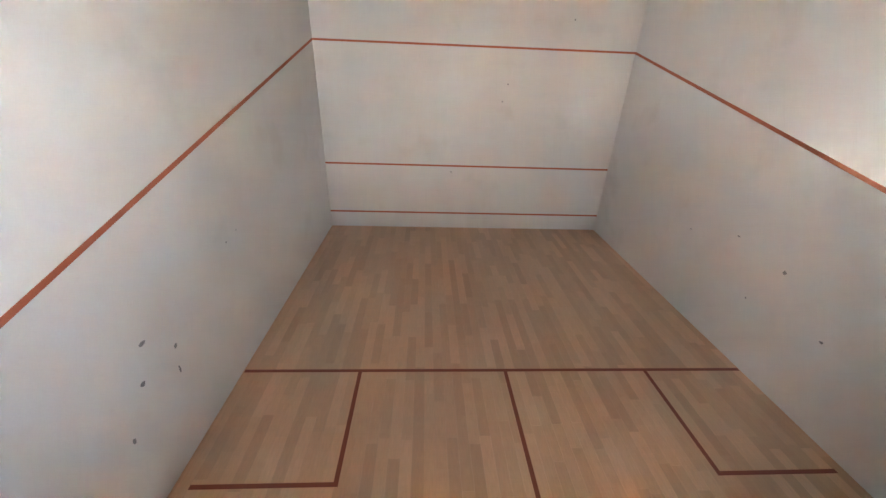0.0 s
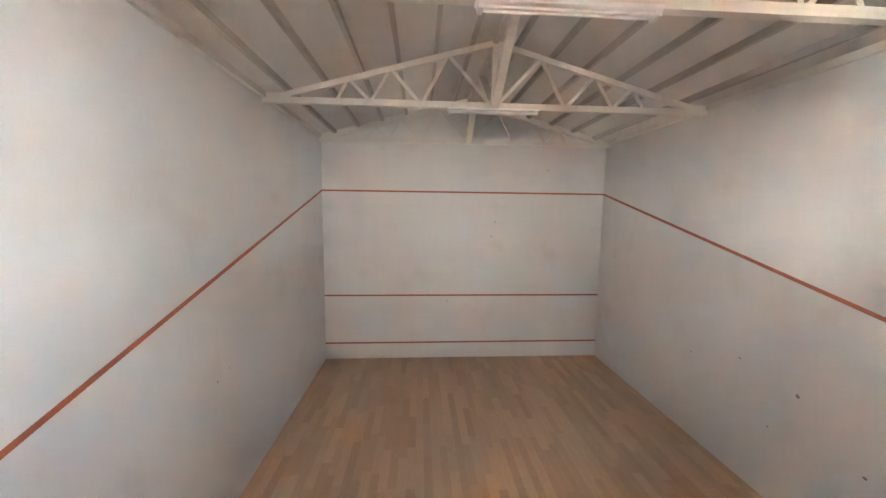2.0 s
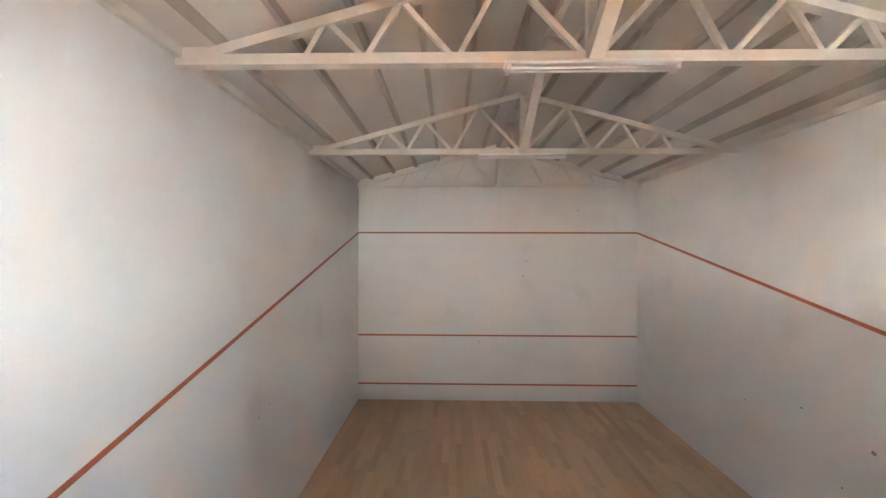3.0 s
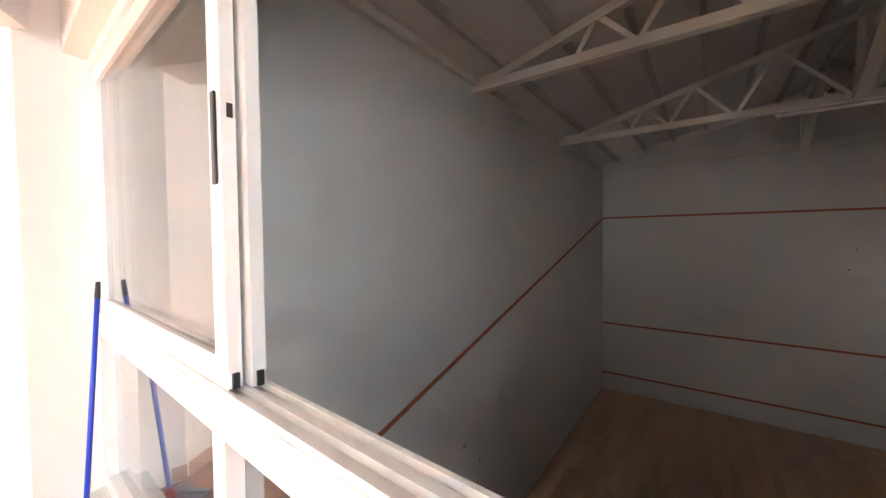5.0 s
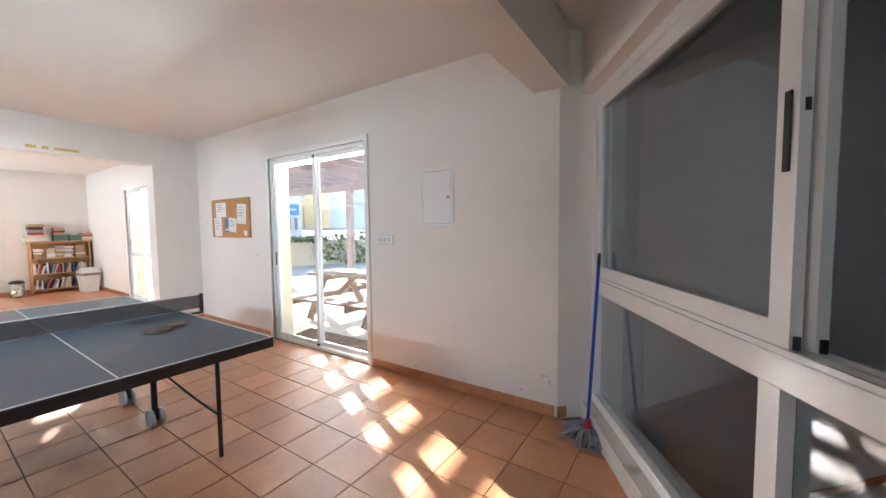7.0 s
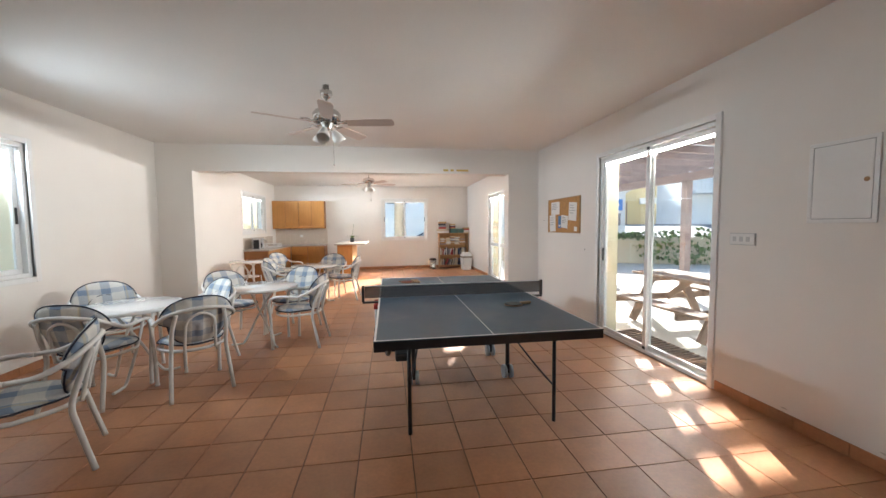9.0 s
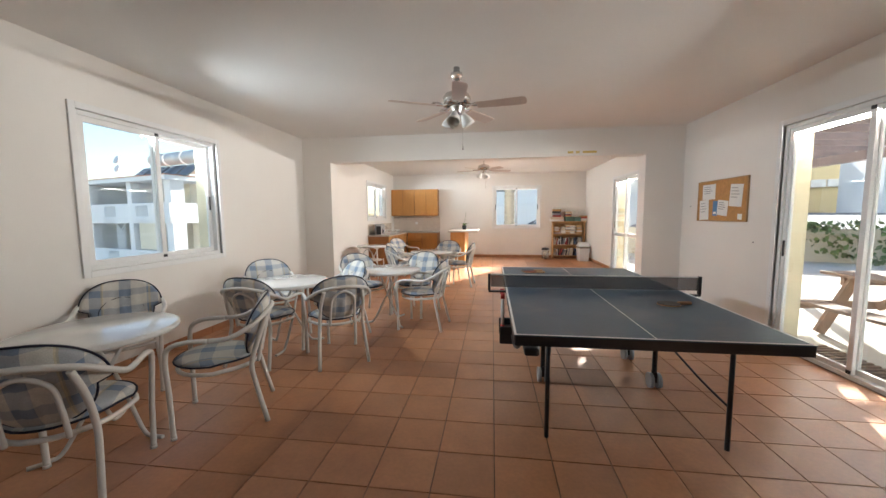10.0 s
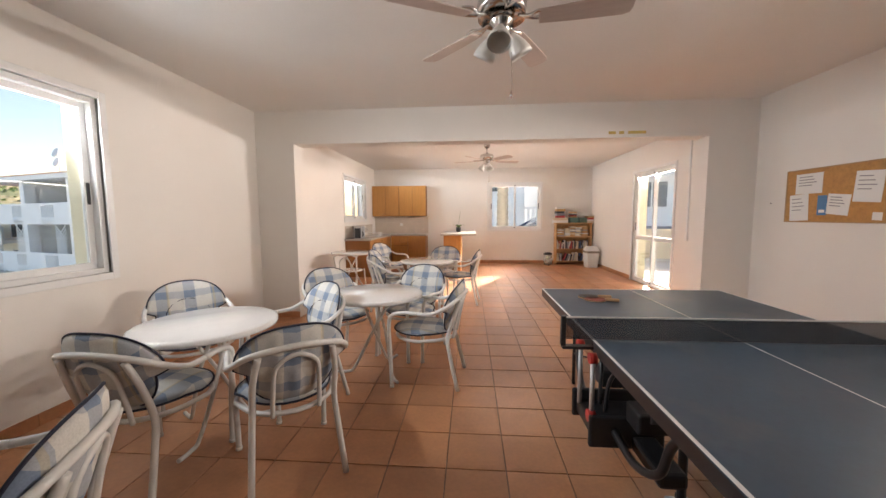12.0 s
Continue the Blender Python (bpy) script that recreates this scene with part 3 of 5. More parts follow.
part("lock_lever", box(B(), -0.62, -0.44, 0.27, -0.50, -0.16, 0.34, bevel=0.018), BLACK, tt)
for sg in (-1, 1):
    part("swing_arm", tube(B(), smooth_line([(-0.70, sg * 0.14, 0.36), (-0.69, sg * 0.36, 0.33), (-0.67, sg * 0.52, 0.40), (-0.66, sg * 0.58, 0.55), (-0.67, sg * 0.70, 0.67), (-0.68, sg * 0.86, 0.71)], 5), 0.018), BLACK_STEEL, tt)
    part("hook", tube(B(), smooth_line([(-0.70, sg * 0.04, 0.39), (-0.69, sg * 0.06, 0.56), (-0.66, sg * 0.14, 0.66), (-0.62, sg * 0.20, 0.62)], 5), 0.011), BLACK_STEEL, tt)


def paddle(x, y, a, rubber, label, up=0.0):
    th = thing("table_tennis_bat", label, "bat", pose(x, y, H + 0.003 + up, 0, 0, a), "bats on the table")
    bm = B()
    prism(bm, [(0.075 * math.cos(t * math.pi / 12), 0.08 * math.sin(t * math.pi / 12)) for t in range(24)], 0.0, 0.007)
    part("blade", bm, WOODGRIP, th)
    bm = B()
    prism(bm, [(0.073 * math.cos(t * math.pi / 12), 0.078 * math.sin(t * math.pi / 12)) for t in range(24)], 0.0072, 0.011)
    part("rubber", bm, rubber, th)
    part("grip", box(B(), -0.014, -0.17, 0.0, 0.014, -0.07, 0.022, bevel=0.006), WOODGRIP, th)


paddle(TX + 0.42, TY - 0.55, 100, BLACK, "worn table tennis bat with black rubber uppermost")
paddle(TX - 0.46, TY + 1.02, 84, BLACK, "black-faced table tennis bat beside a red one")
paddle(TX - 0.44, TY + 0.93, 70, RUBBER_RED, "worn table tennis bat with red-brown rubber")


# ---- chairs and round tables ----
WHITE_TUBE = material("white_enamelled_tube", (0.78, 0.77, 0.74), 0.35, var=0.04, scale=8, fine=80, coat=0.2)
TABLE_TOP = material("glossy_white_laminate", (0.80, 0.79, 0.77), 0.12, var=0.03, scale=8, fine=30, bump=0.02, coat=0.4)
PIPING = material("navy_piping", (0.012, 0.015, 0.035), 0.7, var=0.2)


def plaid_material():
    """Cream cushion cloth with woven blue bands crossing, and a thin yellow stripe."""
    m = bpy.data.materials.new("blue_plaid_cloth")
    m.use_nodes = True
    n, l = m.node_tree.nodes, m.node_tree.links
    p = n["Principled BSDF"]
    tc = n.new("ShaderNodeTexCoord")
    sep = n.new("ShaderNodeSeparateXYZ")
    l.new(tc.outputs["Object"], sep.inputs[0])

    def math_node(op, a, b=None):
        q = n.new("ShaderNodeMath")
        q.operation = op
        for i, v in enumerate((a, b)):
            if v is None:
                continue
            if isinstance(v, (int, float)):
                q.inputs[i].default_value = v
            else:
                l.new(v, q.inputs[i])
        return q.outputs[0]

    yz = math_node("SUBTRACT", sep.outputs["Z"], sep.outputs["Y"])

    def band(coord, period, shift, width):
        f = math_node("FRACT", math_node("ADD", math_node("DIVIDE", coord, period), shift))
        return math_node("LESS_THAN", f, width)

    vx = math_node("MULTIPLY", band(sep.outputs["X"], 0.19, 0.32, 0.42), 0.46)
    vz = math_node("MULTIPLY", band(yz, 0.20, 0.1, 0.40), 0.38)
    blue = math_node("ADD", vx, vz)
    thin = band(sep.outputs["X"], 0.32, 0.62, 0.05)
    wv = n.new("ShaderNodeTexNoise")
    wv.inputs["Scale"].default_value = 160
    l.new(tc.outputs["Object"], wv.inputs["Vector"])
    mix = n.new("ShaderNodeMix")
    mix.data_type = "RGBA"
    mix.inputs["A"].default_value = (0.68, 0.66, 0.61, 1)
    mix.inputs["B"].default_value = (0.13, 0.21, 0.34, 1)
    l.new(blue, mix.inputs["Factor"])
    mix2 = n.new("ShaderNodeMix")
    mix2.data_type = "RGBA"
    mix2.inputs["B"].default_value = (0.62, 0.45, 0.12, 1)
    l.new(math_node("MULTIPLY", thin, 0.3), mix2.inputs["Factor"])
    l.new(mix.outputs["Result"], mix2.inputs["A"])
    hs = n.new("ShaderNodeHueSaturation")
    mr = n.new("ShaderNodeMapRange")
    mr.inputs["To Min"].default_value, mr.inputs["To Max"].default_value = 0.8, 1.2
    l.new(wv.outputs["Fac"], mr.inputs["Value"])
    l.new(mr.outputs["Result"], hs.inputs["Value"])
    l.new(mix2.outputs["Result"], hs.inputs["Color"])
    l.new(hs.outputs["Color"], p.inputs["Base Color"])
    p.inputs["Roughness"].default_value = 0.85
    b = n.new("ShaderNodeBump")
    b.inputs["Strength"].default_value, b.inputs["Distance"].default_value = 0.2, 0.004
    l.new(wv.outputs["Fac"], b.inputs["Height"])
    l.new(b.outputs["Normal"], p.inputs["Normal"])
    return m


PLAID = plaid_material()


def cushion_mesh(outline, puff, place, rings=5, channel=0.0):
    """A stuffed cushion: outline in its own (u, v) plane, puffed to both sides, then placed by place(u, v, w)."""
    bm = B()
    k = len(outline)
    cu = sum(p[0] for p in outline) / k
    cv = sum(p[1] for p in outline) / k
    layers = []
    for side in (1, -1):
        prev = None
        for i in range(rings + 1):
            s = 1 - i / rings
            w = side * puff * (1 - s ** 3) ** 0.6
            if s < 1e-6:
                ring = [bm.verts.new(place(cu, cv, w))]
            elif i == 0 and side == -1:
                ring = layers[0]
            else:
                ring = [bm.verts.new(place(cu + (u - cu) * s, cv + (v - cv) * s, w * (1 + 0.10 * math.sin(7 * u + 5 * v) + (0.24 * (abs(math.cos(math.pi * (cu + (u - cu) * s) / channel)) - 0.6) if channel else 0.0)))) for u, v in outline]
            if i == 0 and side == 1:
                layers.append(ring)
            if prev:
                for j in range(k):
                    q = (j + 1) % k
                    f = bm.faces.new((prev[j], prev[q], ring[0])) if len(ring) == 1 else bm.faces.new((prev[j], prev[q], ring[q], ring[j]))
                    f.smooth = True
            prev = ring
    return bm


def armchair():
    th = thing("armchair", "white tubular garden armchair with blue plaid cushion", "chair", group="chairs round the tables")
    R = 0.0165
    for sx in (-1, 1):
        # front leg that bends into the armrest
        part("front_leg", tube(B(), smooth_line([(sx * 0.255, 0.25, 0.0), (sx * 0.262, 0.255, 0.30), (sx * 0.275, 0.26, 0.52), (sx * 0.285, 0.235, 0.615), (sx * 0.292, 0.14, 0.645), (sx * 0.295, 0.02, 0.64)], 5), R), WHITE_TUBE, th)
        part("back_leg", tube(B(), smooth_line([(sx * 0.235, -0.30, 0.0), (sx * 0.215, -0.235, 0.28), (sx * 0.205, -0.215, 0.42), (sx * 0.20, -0.265, 0.60), (sx * 0.175, -0.315, 0.745)], 5), R), WHITE_TUBE, th)
        part("foot_cap", tube(B(), [(sx * 0.255, 0.25, 0.0), (sx * 0.255, 0.25, 0.02)], 0.019), WHITE_TUBE, th)
    hoop = [(-0.295, 0.02, 0.64), (-0.297, -0.10, 0.645), (-0.275, -0.22, 0.70), (-0.20, -0.30, 0.755), (0.0, -0.345, 0.785), (0.20, -0.30, 0.755), (0.275, -0.22, 0.70), (0.297, -0.10, 0.645), (0.295, 0.02, 0.64)]
    part("arm_hoop", tube(B(), smooth_line(hoop, 5), R), WHITE_TUBE, th)
    part("back_arch", tube(B(), smooth_line([(-0.115, -0.245, 0.40), (-0.112, -0.275, 0.55), (-0.095, -0.305, 0.68), (0.0, -0.325, 0.735), (0.095, -0.305, 0.68), (0.112, -0.275, 0.55), (0.115, -0.245, 0.40)], 5), 0.012), WHITE_TUBE, th)
    ring = [(0.265 * math.cos(a) * (1.0 if math.sin(a) > 0 else 0.93), 0.01 + 0.255 * math.sin(a), 0.405) for a in [2 * math.pi * i / 24 for i in range(24)]]
    part("seat_ring", tube(B(), ring, 0.014, closed=True), WHITE_TUBE, th)
    seat_o = [(0.265 * math.cos(a) * (1.0 if math.sin(a) > -0.2 else 0.88), 0.02 + 0.265 * math.sin(a)) for a in [2 * math.pi * i / 28 for i in range(28)]]
    seat = part("seat_cushion", cushion_mesh(seat_o, 0.042, lambda u, v, w: (u, v, 0.455 + w)), PLAID, th)
    part("piping", tube(B(), [(u * 1.005, v * 1.005, 0.455) for u, v in seat_o], 0.006, 6, closed=True), PIPING, seat)

    def back_place(u, v, w):
        # v runs up the back; the cushion wraps round the sitter
        y = -0.19 - 0.30 * (v - 0.45) + 0.85 * u * u + w * 0.95
        return (u, y, v + 0.25 * w)

    back_o = []
    for i in range(56):
        a = 2 * math.pi * i / 56
        c, s_ = math.cos(a), math.sin(a)
        u = 0.275 * (abs(c) ** 0.8) * (1 if c > 0 else -1) * (1.0 if s_ > -0.1 else 0.80)
        v = 0.665 + (0.215 if s_ > 0 else 0.215) * (abs(s_) ** 0.9) * (1 if s_ > 0 else -1)
        back_o.append((u, v))
    back = part("back_cushion", cushion_mesh(back_o, 0.047, back_place, 10, 0.085), PLAID, th)
    part("piping", tube(B(), [back_place(u, v, 0) for u, v in back_o], 0.006, 6, closed=True), PIPING, back)
    # a stitched arch on the front of the back cushion
    arch = [(0.155 * math.cos(t) , 0.60 + 0.13 * math.sin(t)) for t in [math.pi * i / 12 for i in range(13)]]
    part("seam", tube(B(), [Vector(back_place(u, v, 0.0425 * (1 - ((abs(u) / 0.275) ** 2 + ((v - 0.665) / 0.215) ** 2) ** 1.5) ** 0.6 + 0.001)) for u, v in arch], 0.0028, 5), PIPING, back)
    return th


def facing(x, y, a):
    return pose(x, y, 0, 0, 0, a)


CHAIRS = [(-2.54, 3.63, 119), (-2.80, 2.86, 28), (-3.67, 3.88, -136), (-2.88, 4.64, -2), (-2.17, 4.76, 37), (-3.32, 5.48, -132), (-2.46, 5.45, 140),
          (-2.42, 6.30, -130), (-1.49, 5.90, 84), (-1.72, 6.52, 158), (-2.22, 7.95, -60), (-2.42, 8.55, -95), (-2.75, 10.0, -120), (-1.60, 9.05, 170), (-1.28, 8.74, 85)]
first = armchair()
first.matrix_world = facing(*CHAIRS[0])
for c in CHAIRS[1:]:
    copy_thing(first, facing(*c))


def round_table(x, y, a=0.0, r=0.425):
    th = thing("round_table", "round white table on crossed white tube legs", "table", pose(x, y, 0, 0, 0, a), "round white tables")
    part("tabletop", lathe(B(), [(0, 0.735), (r - 0.02, 0.735), (r - 0.004, 0.729), (r, 0.715), (r - 0.004, 0.70), (r - 0.02, 0.694), (0, 0.694)], 40), TABLE_TOP, th)
    for i in range(3):
        b = math.radians(120 * i)
        line = [(0.36, -0.02, 0.012), (0.27, 0.0, 0.012), (0.20, 0.02, 0.06), (0.04, 0.06, 0.38), (-0.14, 0.06, 0.69)]
        rot = Matrix.Rotation(b, 4, "Z")
        part("leg", tube(B(), [rot @ v for v in smooth_line(line, 5)], 0.013), WHITE_TUBE, th)
    return th


round_table(-3.08, 3.25, 10), round_table(-2.84, 5.02, 40), round_table(-1.97, 6.0, 75), round_table(-1.80, 8.45, 15)
round_table(-3.42, 9.75, 50)


# ---- outside ----
PAVING = material("pale_paving", (0.62, 0.58, 0.51), 0.9, var=0.1, scale=1.2, fine=40, bump=0.1)
ROAD = material("worn_asphalt", (0.24, 0.24, 0.25), 0.9, var=0.12, scale=1.5, fine=60, bump=0.1)
DARKWOOD = material("dark_stained_wood", (0.25, 0.19, 0.18), 0.7, var=0.25, scale=6, fine=50, stretch=(1, 6, 1))
WEATHERED = material("weathered_wood", (0.22, 0.15, 0.11), 0.75, var=0.3, scale=6, fine=50, stretch=(6, 1, 1), bump=0.12)
RENDER_WHITE = material("white_render", (0.78, 0.79, 0.80), 0.85, var=0.05, scale=1, fine=30, bump=0.1)
RENDER_YELLOW = material("ochre_render", (0.68, 0.55, 0.32), 0.85, var=0.06, scale=1, fine=30, bump=0.1)
GARDEN_WALL = material("sandy_garden_wall", (0.56, 0.49, 0.38), 0.9, var=0.15, scale=1.6, fine=30, bump=0.2)
LEAF = material("hedge_leaf", (0.11, 0.17, 0.05), 0.55, var=0.35, scale=4, fine=20, random_tint=0.35)
DARK_GLAZE = material("dark_window_glass", (0.06, 0.08, 0.10), 0.08, var=0.1)
YELLOW = material("yellow_paint", (0.80, 0.58, 0.05), 0.6, var=0.05)
TANK = material("galvanised_tank", (0.62, 0.64, 0.66), 0.4, metal=0.3, var=0.08)
RENDER_CREAM = material("cream_render", (0.74, 0.68, 0.55), 0.85, var=0.06, scale=1, fine=30, bump=0.1)
ROOF_TILE = material("orange_roof_tile", (0.52, 0.22, 0.11), 0.8, var=0.2, scale=6, fine=40, bump=0.2)
HILL = material("dry_hillside", (0.46, 0.36, 0.22), 0.95, var=0.25, scale=0.15, fine=1.5, bump=0.2, stain=(0.14, 0.15, 0.07), stain_scale=0.06, stain_cut=0.52)
CARPAINT = material("dark_blue_car_paint", (0.03, 0.05, 0.10), 0.2, var=0.05, coat=0.8)
BARK = material("palm_bark", (0.30, 0.26, 0.21), 0.95, var=0.4, scale=9, fine=30, bump=0.6)

# one sheet of ground: the terrace side stands above the garden side
bm = B()
e0, e1 = COURT @ Vector((7.95, GY - 0.4, 0)), COURT @ Vector((7.95, -0.5, 0))
hi = [(2.72, 1.6), (e0.x, e0.y), (e1.x, e1.y), (e1.x, -300), (400, -300), (400, 400), (-4.2, 400), (-4.2, 14.2), (2.72, 14.2)]
vs = [bm.verts.new((x, y, -0.08)) for x, y in hi]
bm.faces.new(vs)
lo = [bm.verts.new((x, y, -3.4)) for x, y in ((-4.25, 400), (-400, 400), (-400, -300), (-4.4, -300), (-4.4, 14.2))]
bm.faces.new(lo)
bm.faces.new((vs[6], vs[7], lo[4], lo[0]))
solid("ground", bm, PAVING, "pale sunlit paving round the building", "ground", "structure")
bm = B()
rows = []
for off, z in ((0.0, 0.25), (4.0, 0.75), (9.0, 1.30), (14.0, 1.45), (90.0, 1.50)):
    rows.append([bm.verts.new((x + 0.47 * off, y + 0.88 * off, z)) for x, y in ((4.4, 17.3), (24.0, 7.0))])
for a, b in zip(rows, rows[1:]):
    bm.faces.new((a[0], a[1], b[1], b[0]))
solid("road", bm, ROAD, "grey asphalt street rising behind the garden wall", "road", "structure")
# outer faces of the building and its terrace column
def reveal(nm, y0, y1, z1):
    """Cream plaster lining of a door's outer reveal."""
    bm = B()
    box(bm, XR + 0.135, y1 - 0.012, -0.05, XR + 0.28, y1 + 0.0, z1)
    box(bm, XR + 0.135, y0, -0.05, XR + 0.28, y0 + 0.012, z1)
    solid(nm, bm, PLASTER, "cream plastered reveal outside the glazed door", "trim", "structure")


reveal("trim_reveal", DOOR1[0], DOOR1[1], DOOR1[3])
reveal("trim_reveal", DOOR2[0], DOOR2[1], DOOR2[3])
solid("trim_reveal", box(B(), XL - 0.28, WIN1[1] - 0.03, WIN1[2], XL - 0.13, WIN1[1] + 0.0, WIN1[3]), PLASTER, "cream roughcast reveal outside the window", "trim", "structure")


def pergola():
    th = thing("pergola", "dark stained timber pergola over the terrace", "pergola", pose(0, 0, 0))
    for y in (5.2, 7.85, 10.6):
        part("post", box(B(), 5.70, y - 0.07, -0.08, 5.84, y + 0.07, 2.34, bevel=0.006), DARKWOOD, th)
    part("beam", box(B(), 5.69, 1.5, 2.34, 5.83, 12.4, 2.50, bevel=0.006), DARKWOOD, th)
    part("beam", box(B(), 2.72, 1.5, 2.36, 2.80, 12.4, 2.60, bevel=0.006), DARKWOOD, th)
    y = 1.7
    while y < 12.3:
        part("rafter", beam_between(B(), (2.74, y, 2.60 + 0.06), (6.1, y, 2.50 + 0.06), 0.05, 0.11), DARKWOOD, th)
        y += 0.50
    # boards added only to keep a sun ray off the court wall
    for k in range(8):
        part("roof_board", box(B(), 2.84, 5.36 + k * 0.215, 2.705 + 0.004 * (k % 2), 4.45, 5.565 + k * 0.215, 2.725 + 0.004 * (k % 2)), DARKWOOD, th)


pergola()


def picnic_table():
    th = thing("picnic_table", "weathered timber picnic table with fixed benches", "table", pose(4.12, 5.75, -0.08, 0, 0, 2))
    for i in range(5):
        x = -0.38 + i * 0.155
        part("top_board", box(B(), x, -0.95, 0.72, x + 0.145, 0.95, 0.76, bevel=0.004), WEATHERED, th)
    for sx in (-1, 1):
        for k in range(2):
            x = sx * 0.83 - 0.14 + k * 0.145
            part("bench_board", box(B(), x, -0.95, 0.42, x + 0.135, 0.95, 0.455, bevel=0.004), WEATHERED, th)
    for y in (-0.62, 0.62):
        for sx in (-1, 1):
            part("leg", beam_between(B(), (sx * 0.62, y, 0.02), (sx * 0.26, y, 0.71), 0.045, 0.12), WEATHERED, th)
        part("bench_bearer", box(B(), -0.95, y + 0.025, 0.32, 0.95, y + 0.07, 0.42), WEATHERED, th)
        part("top_bearer", box(B(), -0.36, y + 0.025, 0.62, 0.36, y + 0.07, 0.72), WEATHERED, th)
        part("brace", beam_between(B(), (0.0, y * 0.95, 0.36), (0.0, y * 0.25, 0.70), 0.09, 0.045), WEATHERED, th)


picnic_table()


def door_slats():
    # flat black base with a row of slanting dark slats
    th = thing("door_grate", "row of dark slanting slats on the ground outside the patio door", "grate", pose(2.98, 4.9, -0.08))
    part("grate_frame", box(B(), -0.19, -0.95, 0.0, 0.19, 0.95, 0.012), BLACK, th)
    for i in range(26):
        y = -0.92 + i * 0.072
        part("slat", beam_between(B(), (-0.17, y, 0.022), (0.17, y + 0.05, 0.022), 0.028, 0.018), WEATHERED, th)


door_slats()
bm = B()
prism(bm, [(2.6, 17.2), (21.0, 8.5), (21.1, 8.75), (2.7, 17.45)], -0.1, 0.95)
solid("garden_wall", bm, GARDEN_WALL, "low sandy plastered garden wall", "wall", "thing")


def hedge():
    rng = random.Random(11)
    bm = B()
    for k in range(2600):
        s = rng.random()
        x = 6.0 + 14 * s
        y = 15.35 - (x - 6.5) * 0.473
        big = 0.25 + 0.75 * max(0, math.sin((x - 9.2) * 0.9)) ** 0.6 if 9.2 < x < 12.7 else 0.22
        c = Vector((x + rng.uniform(-0.3, 0.3), y + rng.uniform(-0.5, 0.25), 0.98 + rng.uniform(-0.75 if big > 0.5 else -0.1, 0.22) * (0.4 + big)))
        n = Vector((rng.uniform(-1, 1), rng.uniform(-1, 0.4), rng.uniform(-0.2, 1))).normalized()
        a = n.orthogonal().normalized() * rng.uniform(0.06, 0.13)
        b = n.cross(a).normalized() * rng.uniform(0.04, 0.08)
        bm.faces.new([bm.verts.new(c + v) for v in (-a, -b, a, b)])
    solid("hedge", bm, LEAF, "green climbing plant spilling over the garden wall", "hedge", "stuff")


hedge()


def far_window(parent, x, z, w, h, y):
    wn_ = part("window", box(B(), x, y - 0.05, z, x + w, y + 0.02, z + h), DARK_GLAZE, parent)
    part("window_frame", box(B(), x - 0.06, y - 0.08, z - 0.06, x, y, z + h + 0.06), ALU, parent)
    part("window_frame", box(B(), x + w, y - 0.08, z - 0.06, x + w + 0.06, y, z + h + 0.06), ALU, parent)
    part("window_frame", box(B(), x + w / 2 - 0.03, y - 0.08, z, x + w / 2 + 0.03, y - 0.01, z + h), ALU, parent)


def balusters(parent, x0, x1, z0, z1, y, step=0.16):
    x = x0
    while x < x1:
        part("baluster", box(B(), x, y, z0, x + 0.07, y + 0.07, z1), RENDER_WHITE, parent)
        x += step


def loggia_window(parent, x, y, z, w, h):
    """A far window on a wall that faces local +x."""
    wd = part("window", box(B(), x, y, z, x + 0.05, y + w, z + h), DARK_GLAZE, parent)
    for y0, y1 in ((y - 0.06, y), (y + w / 2 - 0.03, y + w / 2 + 0.03), (y + w, y + w + 0.06)):
        part("window_frame", box(B(), x, y0, z - 0.04, x + 0.08, y1, z + h + 0.06), ALU, wd)


def roof_tank(parent, x):
    """A solar water heater: a hot drum over a cold one on a frame, with a sloped collector."""
    tank = part("water_tank", tube(B(), [(x, 2.0, 5.20), (x + 1.5, 2.0, 5.20)], 0.40, 16), TANK, parent)
    part("cold_drum", tube(B(), [(x + 0.15, 2.1, 4.50), (x + 1.35, 2.1, 4.50)], 0.27, 14), TANK, tank)
    for dx in (0.0, 1.25):
        part("panel", box(B(), -0.5, -0.55, -0.04, 0.5, 0.55, 0.04, m=pose(x + 0.25 + dx, 1.1, 4.25, 42, 0, 0)), DARK_GLAZE, tank)
    for dx in (0.1, 1.4, 1.75):
        part("stand", box(B(), x + dx - 0.03, 1.97, 3.85, x + dx + 0.03, 2.03, 4.95), TANK, tank)
    part("stand_rail", box(B(), x + 0.1, 1.975, 4.14, x + 1.75, 2.025, 4.19), TANK, tank)


